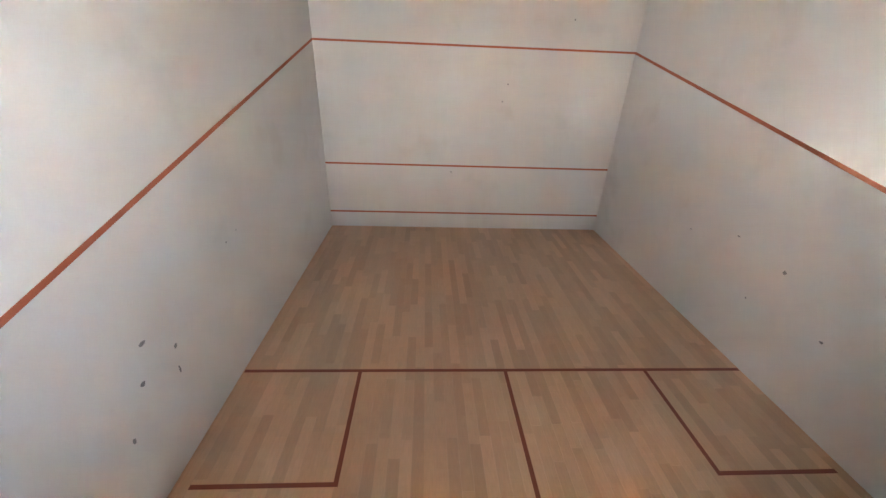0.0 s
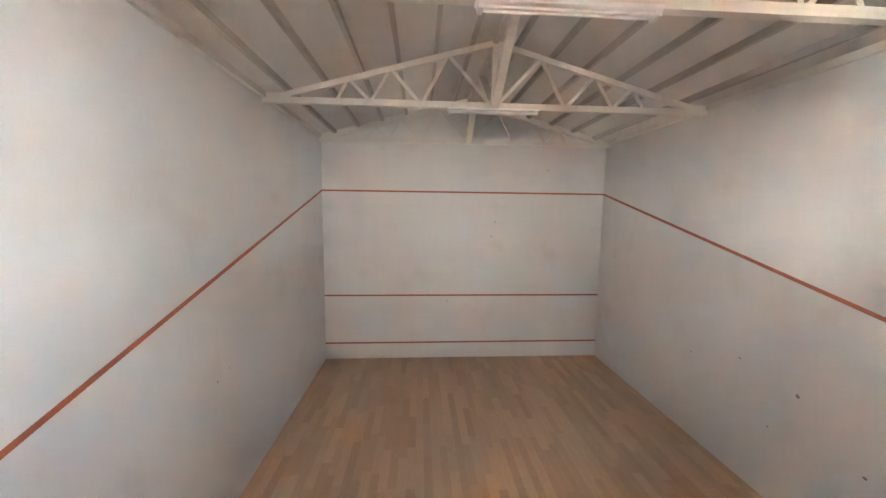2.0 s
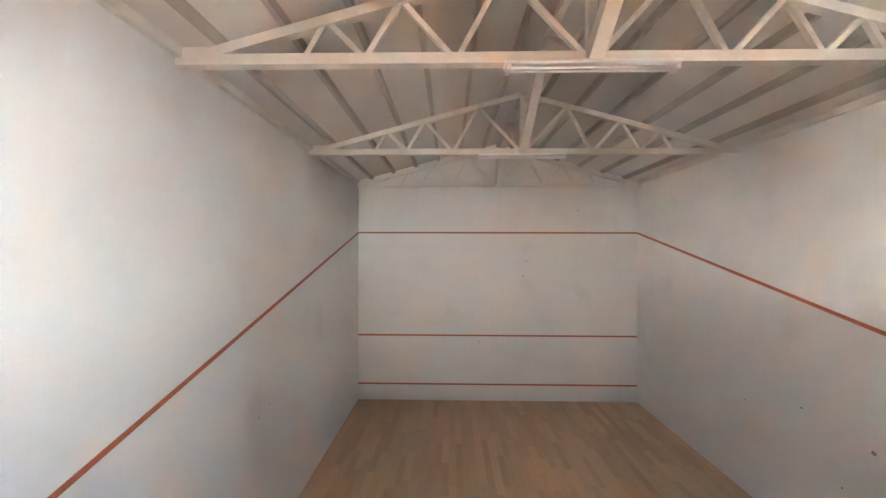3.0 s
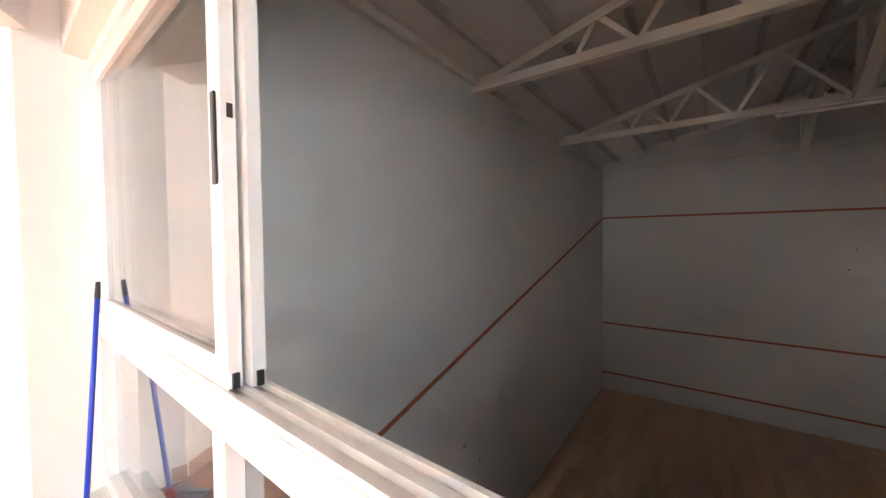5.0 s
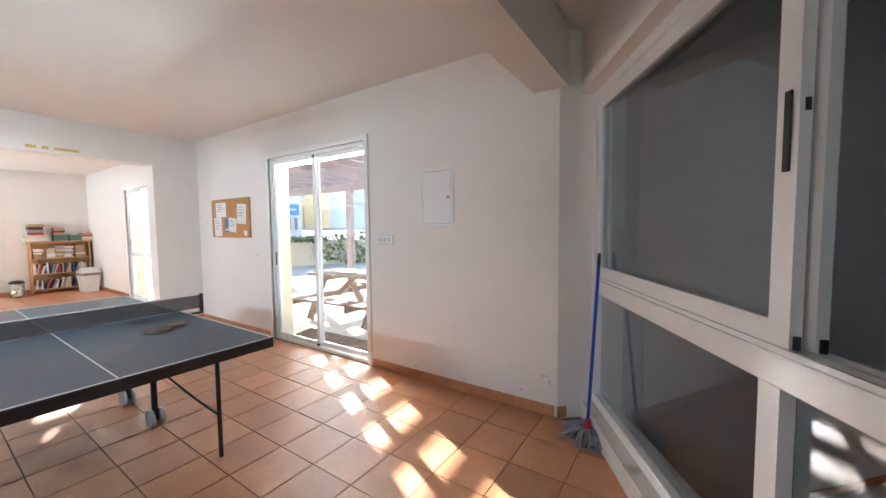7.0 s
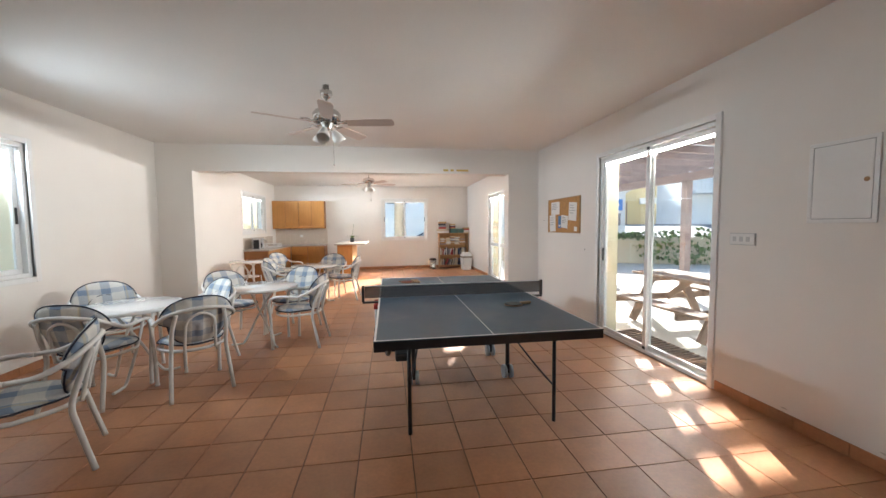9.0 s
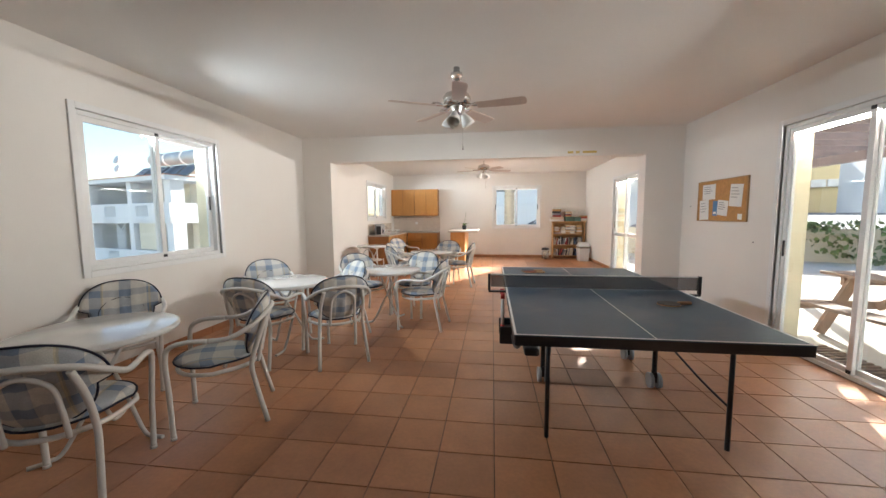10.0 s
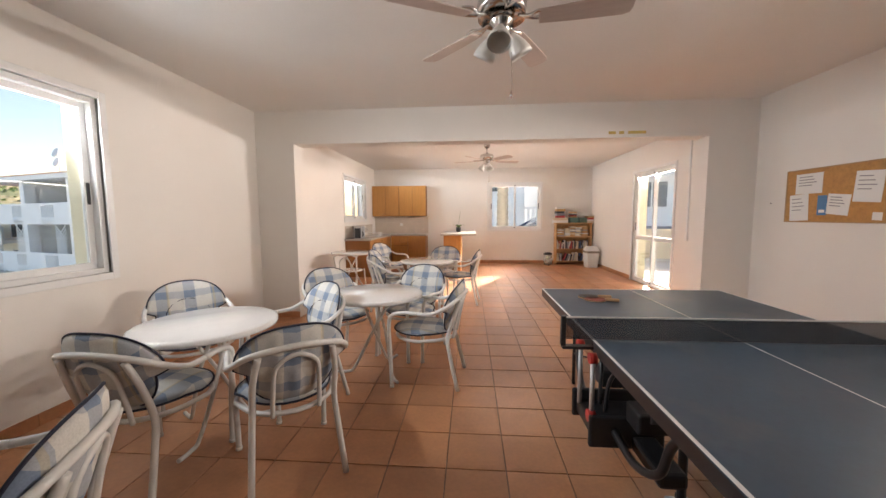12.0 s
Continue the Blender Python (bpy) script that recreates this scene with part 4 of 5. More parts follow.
def apartment_building():
    """Two storeys of open balconies; local x runs along the front, y to the back."""
    ang = math.degrees(math.atan2(19.9 - 23.4, -19.0 + 31.8))
    th = thing("apartment_building", "white apartment building with deep balconies and roof tanks", "building", pose(-31.8, 23.4, 0, 0, 0, ang))
    Lb = 13.27
    part("body", box(B(), 0, 2.2, -3.4, Lb - 1.5, 13, 3.6), RENDER_CREAM, th)
    part("roof", box(B(), -0.2, -0.25, 3.6, Lb + 0.25, 13.2, 3.85), RENDER_WHITE, th)
    part("roof_edge", box(B(), -0.22, -0.27, 3.85, Lb + 0.27, 13.22, 3.90), ROOF_TILE, th, "thin terracotta roof edge")
    for z in (1.35, -1.5):
        part("balcony_floor", box(B(), 0, 0.002, z - 0.22, Lb - 0.002, 2.2, z), RENDER_WHITE, th)
        part("balcony_floor", box(B(), Lb - 1.5, 2.2, z - 0.22, Lb - 0.002, 13, z), RENDER_WHITE, th)
        for x0, x1 in ((0.0, 1.0), (2.0, 3.6), (4.7, 6.6), (7.8, 10.0), (11.2, Lb)):
            part("parapet", box(B(), x0, 0, z - 0.25, x1, 0.14, z + 0.95), RENDER_WHITE, th)
        part("parapet_foot", box(B(), 0, 0.002, z - 0.252, Lb, 0.138, z + 0.15), RENDER_WHITE, th)
        part("parapet_cap", box(B(), 0, 0.002, z + 0.82, Lb, 0.138, z + 0.952), RENDER_WHITE, th)
        for x0, x1 in ((1.02, 2.0), (3.62, 4.7), (6.62, 7.8), (10.02, 11.2)):
            balusters(th, x0, x1, z + 0.15, z + 0.82, 0.03)
        part("side_parapet", box(B(), Lb - 0.14, 0.9, z - 0.25, Lb, 12.9, z + 0.95), RENDER_WHITE, th)
        for y in (2.9, 5.6, 8.6):
            loggia_window(th, Lb - 1.5, y, z + 0.1, 1.5, 1.85)
    part("corner_wall", box(B(), Lb - 0.6, 0.145, -3.4, Lb + 0.002, 0.9, 3.598), RENDER_WHITE, th)
    for y in (4.8, 9.9):
        part("side_pillar", box(B(), Lb - 0.3, y, -3.4, Lb + 0.003, y + 0.35, 3.598), RENDER_WHITE, th)
    for x in (0, 4.6, 9.2):
        part("pillar", box(B(), x, 0.003, -3.4, x + 0.45, 0.5, 3.598), RENDER_WHITE, th)
        if x:
            part("party_wall", box(B(), x + 0.1, 0.5, -3.4, x + 0.32, 2.2, 3.598), RENDER_WHITE, th)
    for x in (1.2, 4.6, 8.2):
        far_window(th, x + 0.7, 1.45, 1.5, 1.7, 2.2)
        far_window(th, x + 0.7, -1.4, 1.5, 1.7, 2.2)
    part("yellow_panel", box(B(), 4.15, 0.25, -1.5, 4.6, 0.30, 1.1), YELLOW, th, "bright yellow panel")
    part("awning", box(B(), 9.9, 0.18, -0.5, 12.4, 0.24, 1.1), RENDER_CREAM, th, "pale beige roller blind")
    for x0 in (3.1, 7.2):
        for i in range(9):
            for sgn in (1, -1):
                a, b = (x0, -1.45 + i * 0.22), (x0 + 0.9, -1.45 + i * 0.22 + 0.75)
                if sgn < 0:
                    a, b = (x0, b[1]), (x0 + 0.9, a[1])
                part("lattice_bar", beam_between(B(), (a[0], 0.30 + 0.03 * sgn, a[1]), (b[0], 0.30 + 0.03 * sgn, b[1]), 0.02, 0.06), RENDER_WHITE, th)
    for x in (8.6, 12.0):
        roof_tank(th, x)
    roof_tank(th, 10.3)
    dish = part("dish_mast", tube(B(), [(6.6, 1.0, 3.85), (6.6, 1.0, 5.3)], 0.03), TANK, th)
    for z in (4.7, 5.25):
        part("dish", tube(B(), [(6.6, 0.90, z), (6.6, 0.84, z + 0.02)], 0.27, 16), TANK, dish)


def low_apartments():
    """The lower neighbour, with an orange tiled roof edge and open loggias."""
    ang = math.degrees(math.atan2(19.9 - 23.4, -19.0 + 31.8))
    th = thing("apartment_building", "lower white apartment building with an orange tiled roof edge", "building", pose(-31.8, 23.4, 0, 0, 0, ang) @ Matrix.Translation((-12.2, 0.8, 0)))
    part("body", box(B(), 0, 1.8, -3.4, 12, 9, 2.1), RENDER_CREAM, th)
    part("roof", box(B(), -0.3, -0.3, 2.1, 12, 9.2, 2.3), ROOF_TILE, th, "orange roof tiles")
    for z in (0.0, -2.7):
        part("balcony_floor", box(B(), 0, 0.002, z - 0.2, 12, 1.8, z), RENDER_WHITE, th)
        part("parapet", box(B(), 0, 0, z - 0.25, 12, 0.14, z + 0.9), RENDER_WHITE, th)
        for x in (1.4, 5.0, 8.6):
            far_window(th, x, z + 0.1, 1.6, 1.75, 1.8)
            balusters(th, x, x + 1.5, z + 0.2, z + 0.75, -0.03)
    for x in (0, 3.4, 7.0, 10.2):
        part("pillar", box(B(), x, 0.15, -3.4, x + 0.4, 0.55, 2.1), RENDER_WHITE, th)


low_apartments()


def hill():
    """A dry scrubby ridge beyond the apartments."""
    rng = random.Random(17)
    bm = B()
    ax, out = Vector((math.cos(radians(58)), math.sin(radians(58)), 0)), Vector((math.cos(radians(148)), math.sin(radians(148)), 0))
    grid = []
    tops = [rng.uniform(-1, 1) for _ in range(80)]
    for i in range(61):
        row = []
        for j in range(9):
            u, v = (i - 30) * 6.0, j / 8
            h = (16.2 + 1.3 * math.sin(i * 0.45) + 0.7 * tops[i]) * math.sin(math.pi / 2 * min(1, v * 1.25)) * max(0, 1 - (abs(u) / 180) ** 4)
            c = out * (150 + v * 60) + ax * u
            row.append(bm.verts.new((c.x, c.y, -3.6 + h + rng.uniform(-0.3, 0.3))))
        grid.append(row)
    for i in range(60):
        for j in range(8):
            bm.faces.new((grid[i][j], grid[i + 1][j], grid[i + 1][j + 1], grid[i][j + 1])).smooth = True
    solid("backdrop_hill", bm, HILL, "dry tan hillside with green scrub", "hill", "structure")
    bm = B()
    for k in range(900):
        u, v = rng.uniform(-110, 60), rng.random() ** 0.6
        c = out * (150 + v * 48) + ax * u
        zc = -3.6 + 16.2 * math.sin(math.pi / 2 * min(1, v))
        for q in range(7):
            p = Vector((c.x, c.y, zc)) + Vector((rng.gauss(0, 0.9), rng.gauss(0, 0.9), rng.uniform(-0.2, 1.3)))
            a = Vector((rng.uniform(-1, 1), rng.uniform(-1, 1), rng.uniform(-1, 1))).normalized() * rng.uniform(0.4, 0.9)
            b = a.orthogonal().normalized() * rng.uniform(0.3, 0.7)
            bm.faces.new([bm.verts.new(p + d) for d in (-a, -b, a, b)])
    solid("scrub", bm, LEAF, "dark green scrub bushes over the hillside", "bushes", "stuff")


hill()
apartment_building()


def house(name, x, y, a, w, d, h, mat, label, windows, balcony=0.0, z=0.1):
    th = thing(name, label, "house", pose(x, y, z, 0, 0, a))
    part("wall", box(B(), 0, 0, -1.8, w, d, h), mat, th)
    part("roof", box(B(), -0.3, -0.3, h, w + 0.3, d + 0.3, h + 0.25), RENDER_WHITE, th)
    for wx, wz, ww, wh in windows:
        far_window(th, wx, wz, ww, wh, -0.01)
    if balcony:
        part("balcony", box(B(), 0.4, -1.2, balcony - 0.2, w - 0.4, 0, balcony), RENDER_WHITE, th)
        balusters(th, 0.5, w - 0.5, balcony, balcony + 0.8, -1.15, 0.24)
        part("balcony_rail", box(B(), 0.4, -1.2, balcony + 0.8, w - 0.4, -1.04, balcony + 0.92), RENDER_WHITE, th)
    return th


yh = house("house", 19.6, 37.8, -28, 13.0, 8, 5.6, RENDER_YELLOW, "ochre rendered house across the street", [(8.6, 3.6, 1.5, 1.3)], z=1.45)
for dx in (6.2, 7.15):
    part("air_conditioner", box(B(), dx, -0.36, 2.05, dx + 0.85, -0.03, 2.65, bevel=0.03), RENDER_WHITE, yh)
for dx in (5.0, 10.1):
    part("door", box(B(), dx, -0.03, 0.0, dx + 0.12, 0.0, 2.3), DARKWOOD, yh)
house("house", 19.7, 23.4, -28, 10.0, 8, 6.2, RENDER_WHITE, "white rendered house with a balustraded balcony", [(5.5, 2.6, 1.4, 2.0)], 2.2, z=1.45)
house("house", 5.3, 22.87, -28, 8.0, 5, 2.35, RENDER_WHITE, "low white rendered house at the street corner", [(2.2, 0.9, 1.3, 1.2)], z=0.95)
house("house", 3.5, 42.0, -28, 9.0, 8, 6.8, RENDER_WHITE, "white rendered house at the top of the street", [(1.0, 3.9, 1.4, 1.5), (4.2, 3.9, 1.4, 1.5)], z=1.2)
house("house", -9.0, 30.0, 4, 12.0, 8, 6.0, RENDER_WHITE, "pale rendered house seen from the kitchen end", [(1.5, 3.2, 1.6, 1.6), (5.2, 3.2, 1.6, 1.6), (8.6, 3.2, 1.6, 1.6)])
sg = thing("street_sign", "small blue and white notice board on a post", "sign", pose(11.55, 19.15, 1.2, 0, 0, -28))
part("post", tube(B(), [(0, 0, -0.4), (0, 0, 1.2)], 0.04), TANK, sg)
SIGN_BLUE = material("sign_blue", (0.03, 0.22, 0.62), 0.5, var=0.03)
part("panel", box(B(), -0.55, -0.05, 1.0, 0.55, -0.02, 1.6), SIGN_BLUE, sg, "blue panel with white bars")
for dx in (-0.40, -0.05, 0.30):
    part("bar", box(B(), dx, -0.05, 0.2, dx + 0.16, -0.02, 0.85), CARPAINT, sg)
part("lettering_bar", box(B(), -0.4, -0.056, 1.25, 0.4, -0.052, 1.35), WHITE_LINE, sg)


def palm():
    th = thing("palm_tree", "palm tree with a rough ringed grey trunk", "tree", pose(0.12, 16.9, -0.08))
    prof = []
    for i in range(46):
        z = i * 0.11
        prof.append((0.215 - 0.001 * i + (0.03 if i % 2 else 0.0), z))
    part("trunk", lathe(B(), prof, 18), BARK, th)
    rng = random.Random(3)
    bm = B()
    for k in range(22):
        a = rng.uniform(0, 2 * math.pi)
        lift = rng.uniform(0.2, 1.1)
        line = smooth_line([(0, 0, 4.9), (math.cos(a) * 0.9, math.sin(a) * 0.9, 5.2 + lift * 0.8), (math.cos(a) * 2.0, math.sin(a) * 2.0, 5.0 + lift), (math.cos(a) * 2.8, math.sin(a) * 2.8, 4.2 + lift * 0.6)], 8)
        side = Vector((-math.sin(a), math.cos(a), 0))
        for i, c in enumerate(line[3:], 3):
            for sgn in (-1, 1):
                ln = 0.5 * math.sin(math.pi * (i / len(line)) ** 0.7) + 0.08
                tip = c + side * sgn * ln + Vector((math.cos(a) * 0.2, math.sin(a) * 0.2, -0.22))
                d = (line[min(i + 1, len(line) - 1)] - line[i - 1]).normalized() * 0.03
                bm.faces.new([bm.verts.new(v) for v in (c - d, c + d, tip)])
    part("crown", bm, LEAF, th)


palm()
fence = thing("fence", "white picket fence along the street", "fence", pose(-3.5, 20.2, -0.08))
for i in range(38):
    part("picket", box(B(), i * 0.22, 0, 0.9, i * 0.22 + 0.10, 0.04, 1.9), RENDER_WHITE, fence)
part("rail", box(B(), 0, -0.03, 1.82, 8.4, 0.07, 1.94), RENDER_WHITE, fence)
part("plinth", box(B(), 0, -0.06, 0.0, 8.4, 0.14, 0.9), RENDER_WHITE, fence)


def parked_car():
    th = thing("car", "dark blue parked hatchback beside the fence", "car", pose(2.35, 18.2, 0.06, 0, 0, 0))
    bm = B()
    prof = [(-2.0, 0.35), (-1.95, 0.75), (-1.2, 0.92), (-0.55, 1.38), (0.75, 1.42), (1.45, 1.0), (1.95, 0.9), (2.0, 0.35)]
    a = [bm.verts.new((x, -0.82, z)) for x, z in prof]
    b = [bm.verts.new((x, 0.82, z)) for x, z in prof]
    bm.faces.new(a), bm.faces.new(b)
    for i in range(len(prof)):
        j = (i + 1) % len(prof)
        bm.faces.new((a[i], a[j], b[j], b[i]))
    bmesh.ops.bevel(bm, geom=list(bm.edges), offset=0.07, segments=2, profile=0.5, affect="EDGES")
    part("body", bm, CARPAINT, th)
    bm = B()
    q = [(-0.95, 0.96), (-0.5, 1.32), (0.68, 1.35), (1.15, 1.0)]
    a = [bm.verts.new((x, -0.835, z)) for x, z in q]
    b = [bm.verts.new((x, 0.835, z)) for x, z in q]
    bm.faces.new(a), bm.faces.new(b)
    for i in range(4):
        bm.faces.new((a[i], a[(i + 1) % 4], b[(i + 1) % 4], b[i]))
    part("windows", bm, DARK_GLAZE, th)
    for x in (-1.25, 1.25):
        for y in (-0.80, 0.62):
            part("wheel", tube(B(), [(x, y, 0.31), (x, y + 0.18, 0.31)], 0.31, 20), BLACK, th)


parked_car()


# ---- wall things in the main room ----
CORK = material("cork_board", (0.48, 0.25, 0.09), 0.85, var=0.2, scale=30, fine=160, bump=0.1)
PAPER = material("white_paper", (0.78, 0.78, 0.76), 0.8, var=0.03)
INK_AND_SLIT_SHADE = material("grey_print_and_slit_shade", (0.25, 0.25, 0.27), 0.8, var=0.1)
LEAFLET = material("blue_leaflet", (0.06, 0.20, 0.42), 0.5, var=0.1)
OAK_FRAME = material("thin_wood_edge", (0.40, 0.24, 0.11), 0.6, var=0.15)
cork = thing("notice_board", "cork notice board with pinned paper notices", "notice board", pose(XR - 0.001, 7.20, 1.335, 0, 0, -90))
part("board", box(B(), 0.012, -0.016, 0.012, 1.048, 0.0, 0.548), CORK, cork)
for q in ((0, 1.06, 0, 0.012), (0, 1.06, 0.548, 0.56), (0, 0.012, 0.012, 0.548), (1.048, 1.06, 0.012, 0.548)):
    part("edge", box(B(), q[0], -0.02, q[2], q[1], 0.0, q[3]), OAK_FRAME, cork)
for x, z, w, h, a, m, nm in ((0.12, 0.30, 0.30, 0.21, 0, PAPER, "notice"), (0.72, 0.20, 0.24, 0.28, 4, PAPER, "notice"), (0.07, 0.01, 0.22, 0.28, -3, PAPER, "notice"), (0.47, 0.09, 0.22, 0.20, 6, PAPER, "notice"), (0.38, 0.075, 0.10, 0.20, 0, LEAFLET, "leaflet"), (0.90, 0.03, 0.08, 0.07, 3, PAPER, "card")):
    pg = part(nm, box(B(), 0, -0.0185, 0, w, -0.0165, h, m=pose(x, 0, z, 0, a, 0)), m, cork)
    for k in range(4 if nm == "notice" else 0):
        part("text_bar", box(B(), w * 0.12, -0.0195, h * (0.82 - k * 0.14), w * (0.62 + 0.08 * (k % 3)), -0.0187, h * (0.82 - k * 0.14) + 0.008, m=pose(x, 0, z, 0, a, 0)), INK_AND_SLIT_SHADE, pg)
part("text_bar", box(B(), 0.40, -0.0195, 0.10, 0.46, -0.0187, 0.13), PAPER, cork)

fuse = thing("fuse_box", "white painted recessed fuse box with a flush door", "fuse box", pose(XR - 0.001, 3.215, 1.455, 0, 0, -90))
for q in ((0, 0.36, 0, 0.025), (0, 0.36, 0.495, 0.52), (0, 0.025, 0.025, 0.495), (0.335, 0.36, 0.025, 0.495)):
    part("frame", box(B(), q[0], -0.009, q[2], q[1], 0.0, q[3], bevel=0.003), ALU, fuse)
dr = part("door", box(B(), 0.028, -0.008, 0.028, 0.332, -0.003, 0.492, bevel=0.002), ALU, fuse)
part("latch", tube(B(), [(0.305, -0.011, 0.26), (0.305, -0.007, 0.26)], 0.014, 12), OAK_FRAME, dr)
# grey plate behind the door paints the shade in the slit round it
part("gap", box(B(), 0.025, -0.004, 0.025, 0.335, -0.001, 0.495), INK_AND_SLIT_SHADE, fuse)
sw = thing("light_switch", "white three-gang light switch", "switch", pose(XR - 0.001, 3.76, 1.29, 0, 0, -90))
part("backing", box(B(), -0.006, -0.006, -0.006, 0.206, 0.0, 0.091), ALU_GREY, sw)
part("plate", box(B(), 0, -0.012, 0, 0.20, -0.006, 0.085, bevel=0.003), ALU, sw)
for k in range(3):
    part("rocker", box(B(), 0.025 + k * 0.055, -0.015, 0.022, 0.055 + k * 0.055, -0.011, 0.062, bevel=0.002), ALU_GREY, sw)
TAPE = material("yellowed_tape", (0.62, 0.45, 0.14), 0.7, var=0.15)
for x0, x1 in ((0.64, 0.73), (0.77, 0.83), (0.88, 1.10)):
    solid("tape_strip", box(B(), x0, YO - 0.003, 2.45, x1, YO - 0.0005, 2.485), TAPE, "strip of yellowed adhesive tape over the opening", "tape", "", group="tape strips")
for y, z in ((6.02, 1.10), (7.42, 1.55)):
    solid("wall_plug", tube(B(), [(XR - 0.004, y, z), (XR - 0.0005, y, z)], 0.008), BLACK, "small dark screw plug in the wall", "screw")
cond = thing("cable_duct", "white plastic cable duct beside the far door", "cable duct", pose(XR, 9.05, 0))
part("duct", box(B(), -0.02, -0.02, 1.1, -0.001, 0.02, 2.84), ALU, cond)
part("switch_box", box(B(), -0.03, -0.04, 1.0, -0.001, 0.04, 1.1, bevel=0.004), ALU, cond)

# ---- mop in the corner ----
BLUE = material("blue_plastic_pole", (0.01, 0.05, 0.50), 0.35, var=0.08)
YARN = material("grey_mop_yarn", (0.27, 0.29, 0.34), 0.95, var=0.3, scale=20, fine=90, bump=0.4)
mop = thing("mop", "blue-handled string mop leaning in the corner", "mop", pose(2.30, 1.70, 0))
part("pole", tube(B(), [(0, 0, 0.09), (0.115, -0.035, 1.19)], 0.0115), BLUE, mop)
part("grip", tube(B(), [(0.114, -0.0347, 1.18), (0.1215, -0.037, 1.26)], 0.013, r2=0.010), BLACK, mop)
part("socket", tube(B(), [(-0.003, 0, 0.05), (0.004, -0.001, 0.13)], 0.034, 12, r2=0.018), RED, mop)
rng = random.Random(2)
bm = B()
for k in range(70):
    a = rng.uniform(0, 2 * math.pi)
    r = rng.uniform(0.09, 0.19)
    w = rng.uniform(-0.5, 0.5)
    line = smooth_line([(0.02 * math.cos(a), 0.02 * math.sin(a), 0.06), (0.5 * r * math.cos(a), 0.5 * r * math.sin(a), 0.055 + rng.uniform(0, 0.02)), (r * math.cos(a + w * 0.4), r * math.sin(a + w * 0.4), rng.uniform(0.012, 0.03)), ((r - 0.03) * math.cos(a + w), (r - 0.03) * math.sin(a + w), 0.009)], 4)
    tube(bm, line, 0.008, 5)
part("mop_head", bm, YARN, mop)


# ---- ceiling fans ----
CHROME = material("chrome", (0.62, 0.61, 0.59), 0.15, metal=1.0, var=0.03)
BLADE = material("pale_fan_blade", (0.55, 0.45, 0.40), 0.45, var=0.08, stretch=(1, 8, 1))
FROST = material("frosted_glass_shade", (0.72, 0.70, 0.66), 0.3, var=0.05)


def ceiling_fan(x, y, turn, s=1.0):
    th = thing("ceiling_fan", "five-bladed chrome ceiling fan with glass shades, at rest", "fan", pose(x, y, CEIL, 0, 0, turn), "ceiling fans")
    part("canopy", lathe(B(), [(0.0, 0.0), (0.03, 0.0), (0.032, -0.05), (0.056, -0.056), (0.06, -0.085), (0.045, -0.115), (0.02, -0.133), (0, -0.133)], 20), CHROME, th)
    part("rod", tube(B(), [(0, 0, -0.12), (0, 0, -0.25)], 0.012), CHROME, th)
    part("motor", lathe(B(), [(0, -0.225), (0.05, -0.23), (0.115, -0.25), (0.135, -0.28), (0.13, -0.355), (0.10, -0.33), (0, -0.335)], 28), CHROME, th)
    part("hub", lathe(B(), [(0, -0.33), (0.07, -0.335), (0.065, -0.375), (0.045, -0.405), (0.05, -0.435), (0, -0.445)], 20), CHROME, th)
    for i in range(5):
        rot = Matrix.Rotation(radians(72 * i), 4, "Z")
        iron = B()
        tube(iron, [rot @ Vector(p) for p in smooth_line([(0.09, 0, -0.345), (0.15, 0.012, -0.36), (0.20, 0.035, -0.355), (0.25, 0.02, -0.355)], 4)], 0.009, 6)
        tube(iron, [rot @ Vector(p) for p in smooth_line([(0.09, 0, -0.345), (0.15, -0.012, -0.36), (0.20, -0.035, -0.355), (0.25, -0.02, -0.355)], 4)], 0.009, 6)
        part("blade_iron", iron, CHROME, th)
        bm = B()
        out = [(0.20, -0.05), (0.40, -0.062), (0.62, -0.066), (0.655, -0.055), (0.665, -0.02), (0.665, 0.02), (0.655, 0.055), (0.62, 0.066), (0.40, 0.062), (0.20, 0.05)]
        prism(bm, out, -0.003, 0.003)
        tilt = rot @ Matrix.Translation((0, 0, -0.367)) @ Matrix.Rotation(radians(-12), 4, "X")
        bmesh.ops.transform(bm, matrix=tilt, verts=bm.verts)
        part("blade", bm, BLADE, th)
    for i in range(3):
        rot = Matrix.Rotation(radians(120 * i + 30), 4, "Z")
        bm = lathe(B(), [(0.022, 0.0), (0.03, -0.02), (0.05, -0.06), (0.062, -0.10), (0.064, -0.125), (0.058, -0.10), (0.044, -0.06), (0.02, -0.015)], 18)
        bmesh.ops.transform(bm, matrix=rot @ Matrix.Translation((0.06, 0, -0.43)) @ Matrix.Rotation(radians(-32), 4, "Y"), verts=bm.verts)
        part("shade", bm, FROST, th)
    ch = part("pull_chain", tube(B(), [(0.055, 0.02, -0.435), (0.055, 0.02, -0.74)], 0.0022, 5), CHROME, th)
    part("chain_end", lathe(B(), [(0, -0.735), (0.006, -0.74), (0.008, -0.77), (0, -0.775)], 10, 0.055, 0.02), CHROME, ch)


ceiling_fan(-0.945, 4.92, -10)
ceiling_fan(-0.80, 9.95, 20)

# ---- kitchen end ----
PINE = material("honey_veneer", (0.50, 0.235, 0.065), 0.42, var=0.14, scale=3, fine=30, stretch=(7, 7, 1), bump=0.03)
# veneer for knobs and carcass, darkened to paint shade into the door gaps
PINE_DARK = material("orange_veneer_with_gap_shade", (0.30, 0.12, 0.03), 0.45, var=0.12, scale=3, fine=30, stretch=(7, 7, 1))
WORKTOP = material("grey_speckled_worktop", (0.46, 0.42, 0.38), 0.3, var=0.15, scale=14, fine=120)
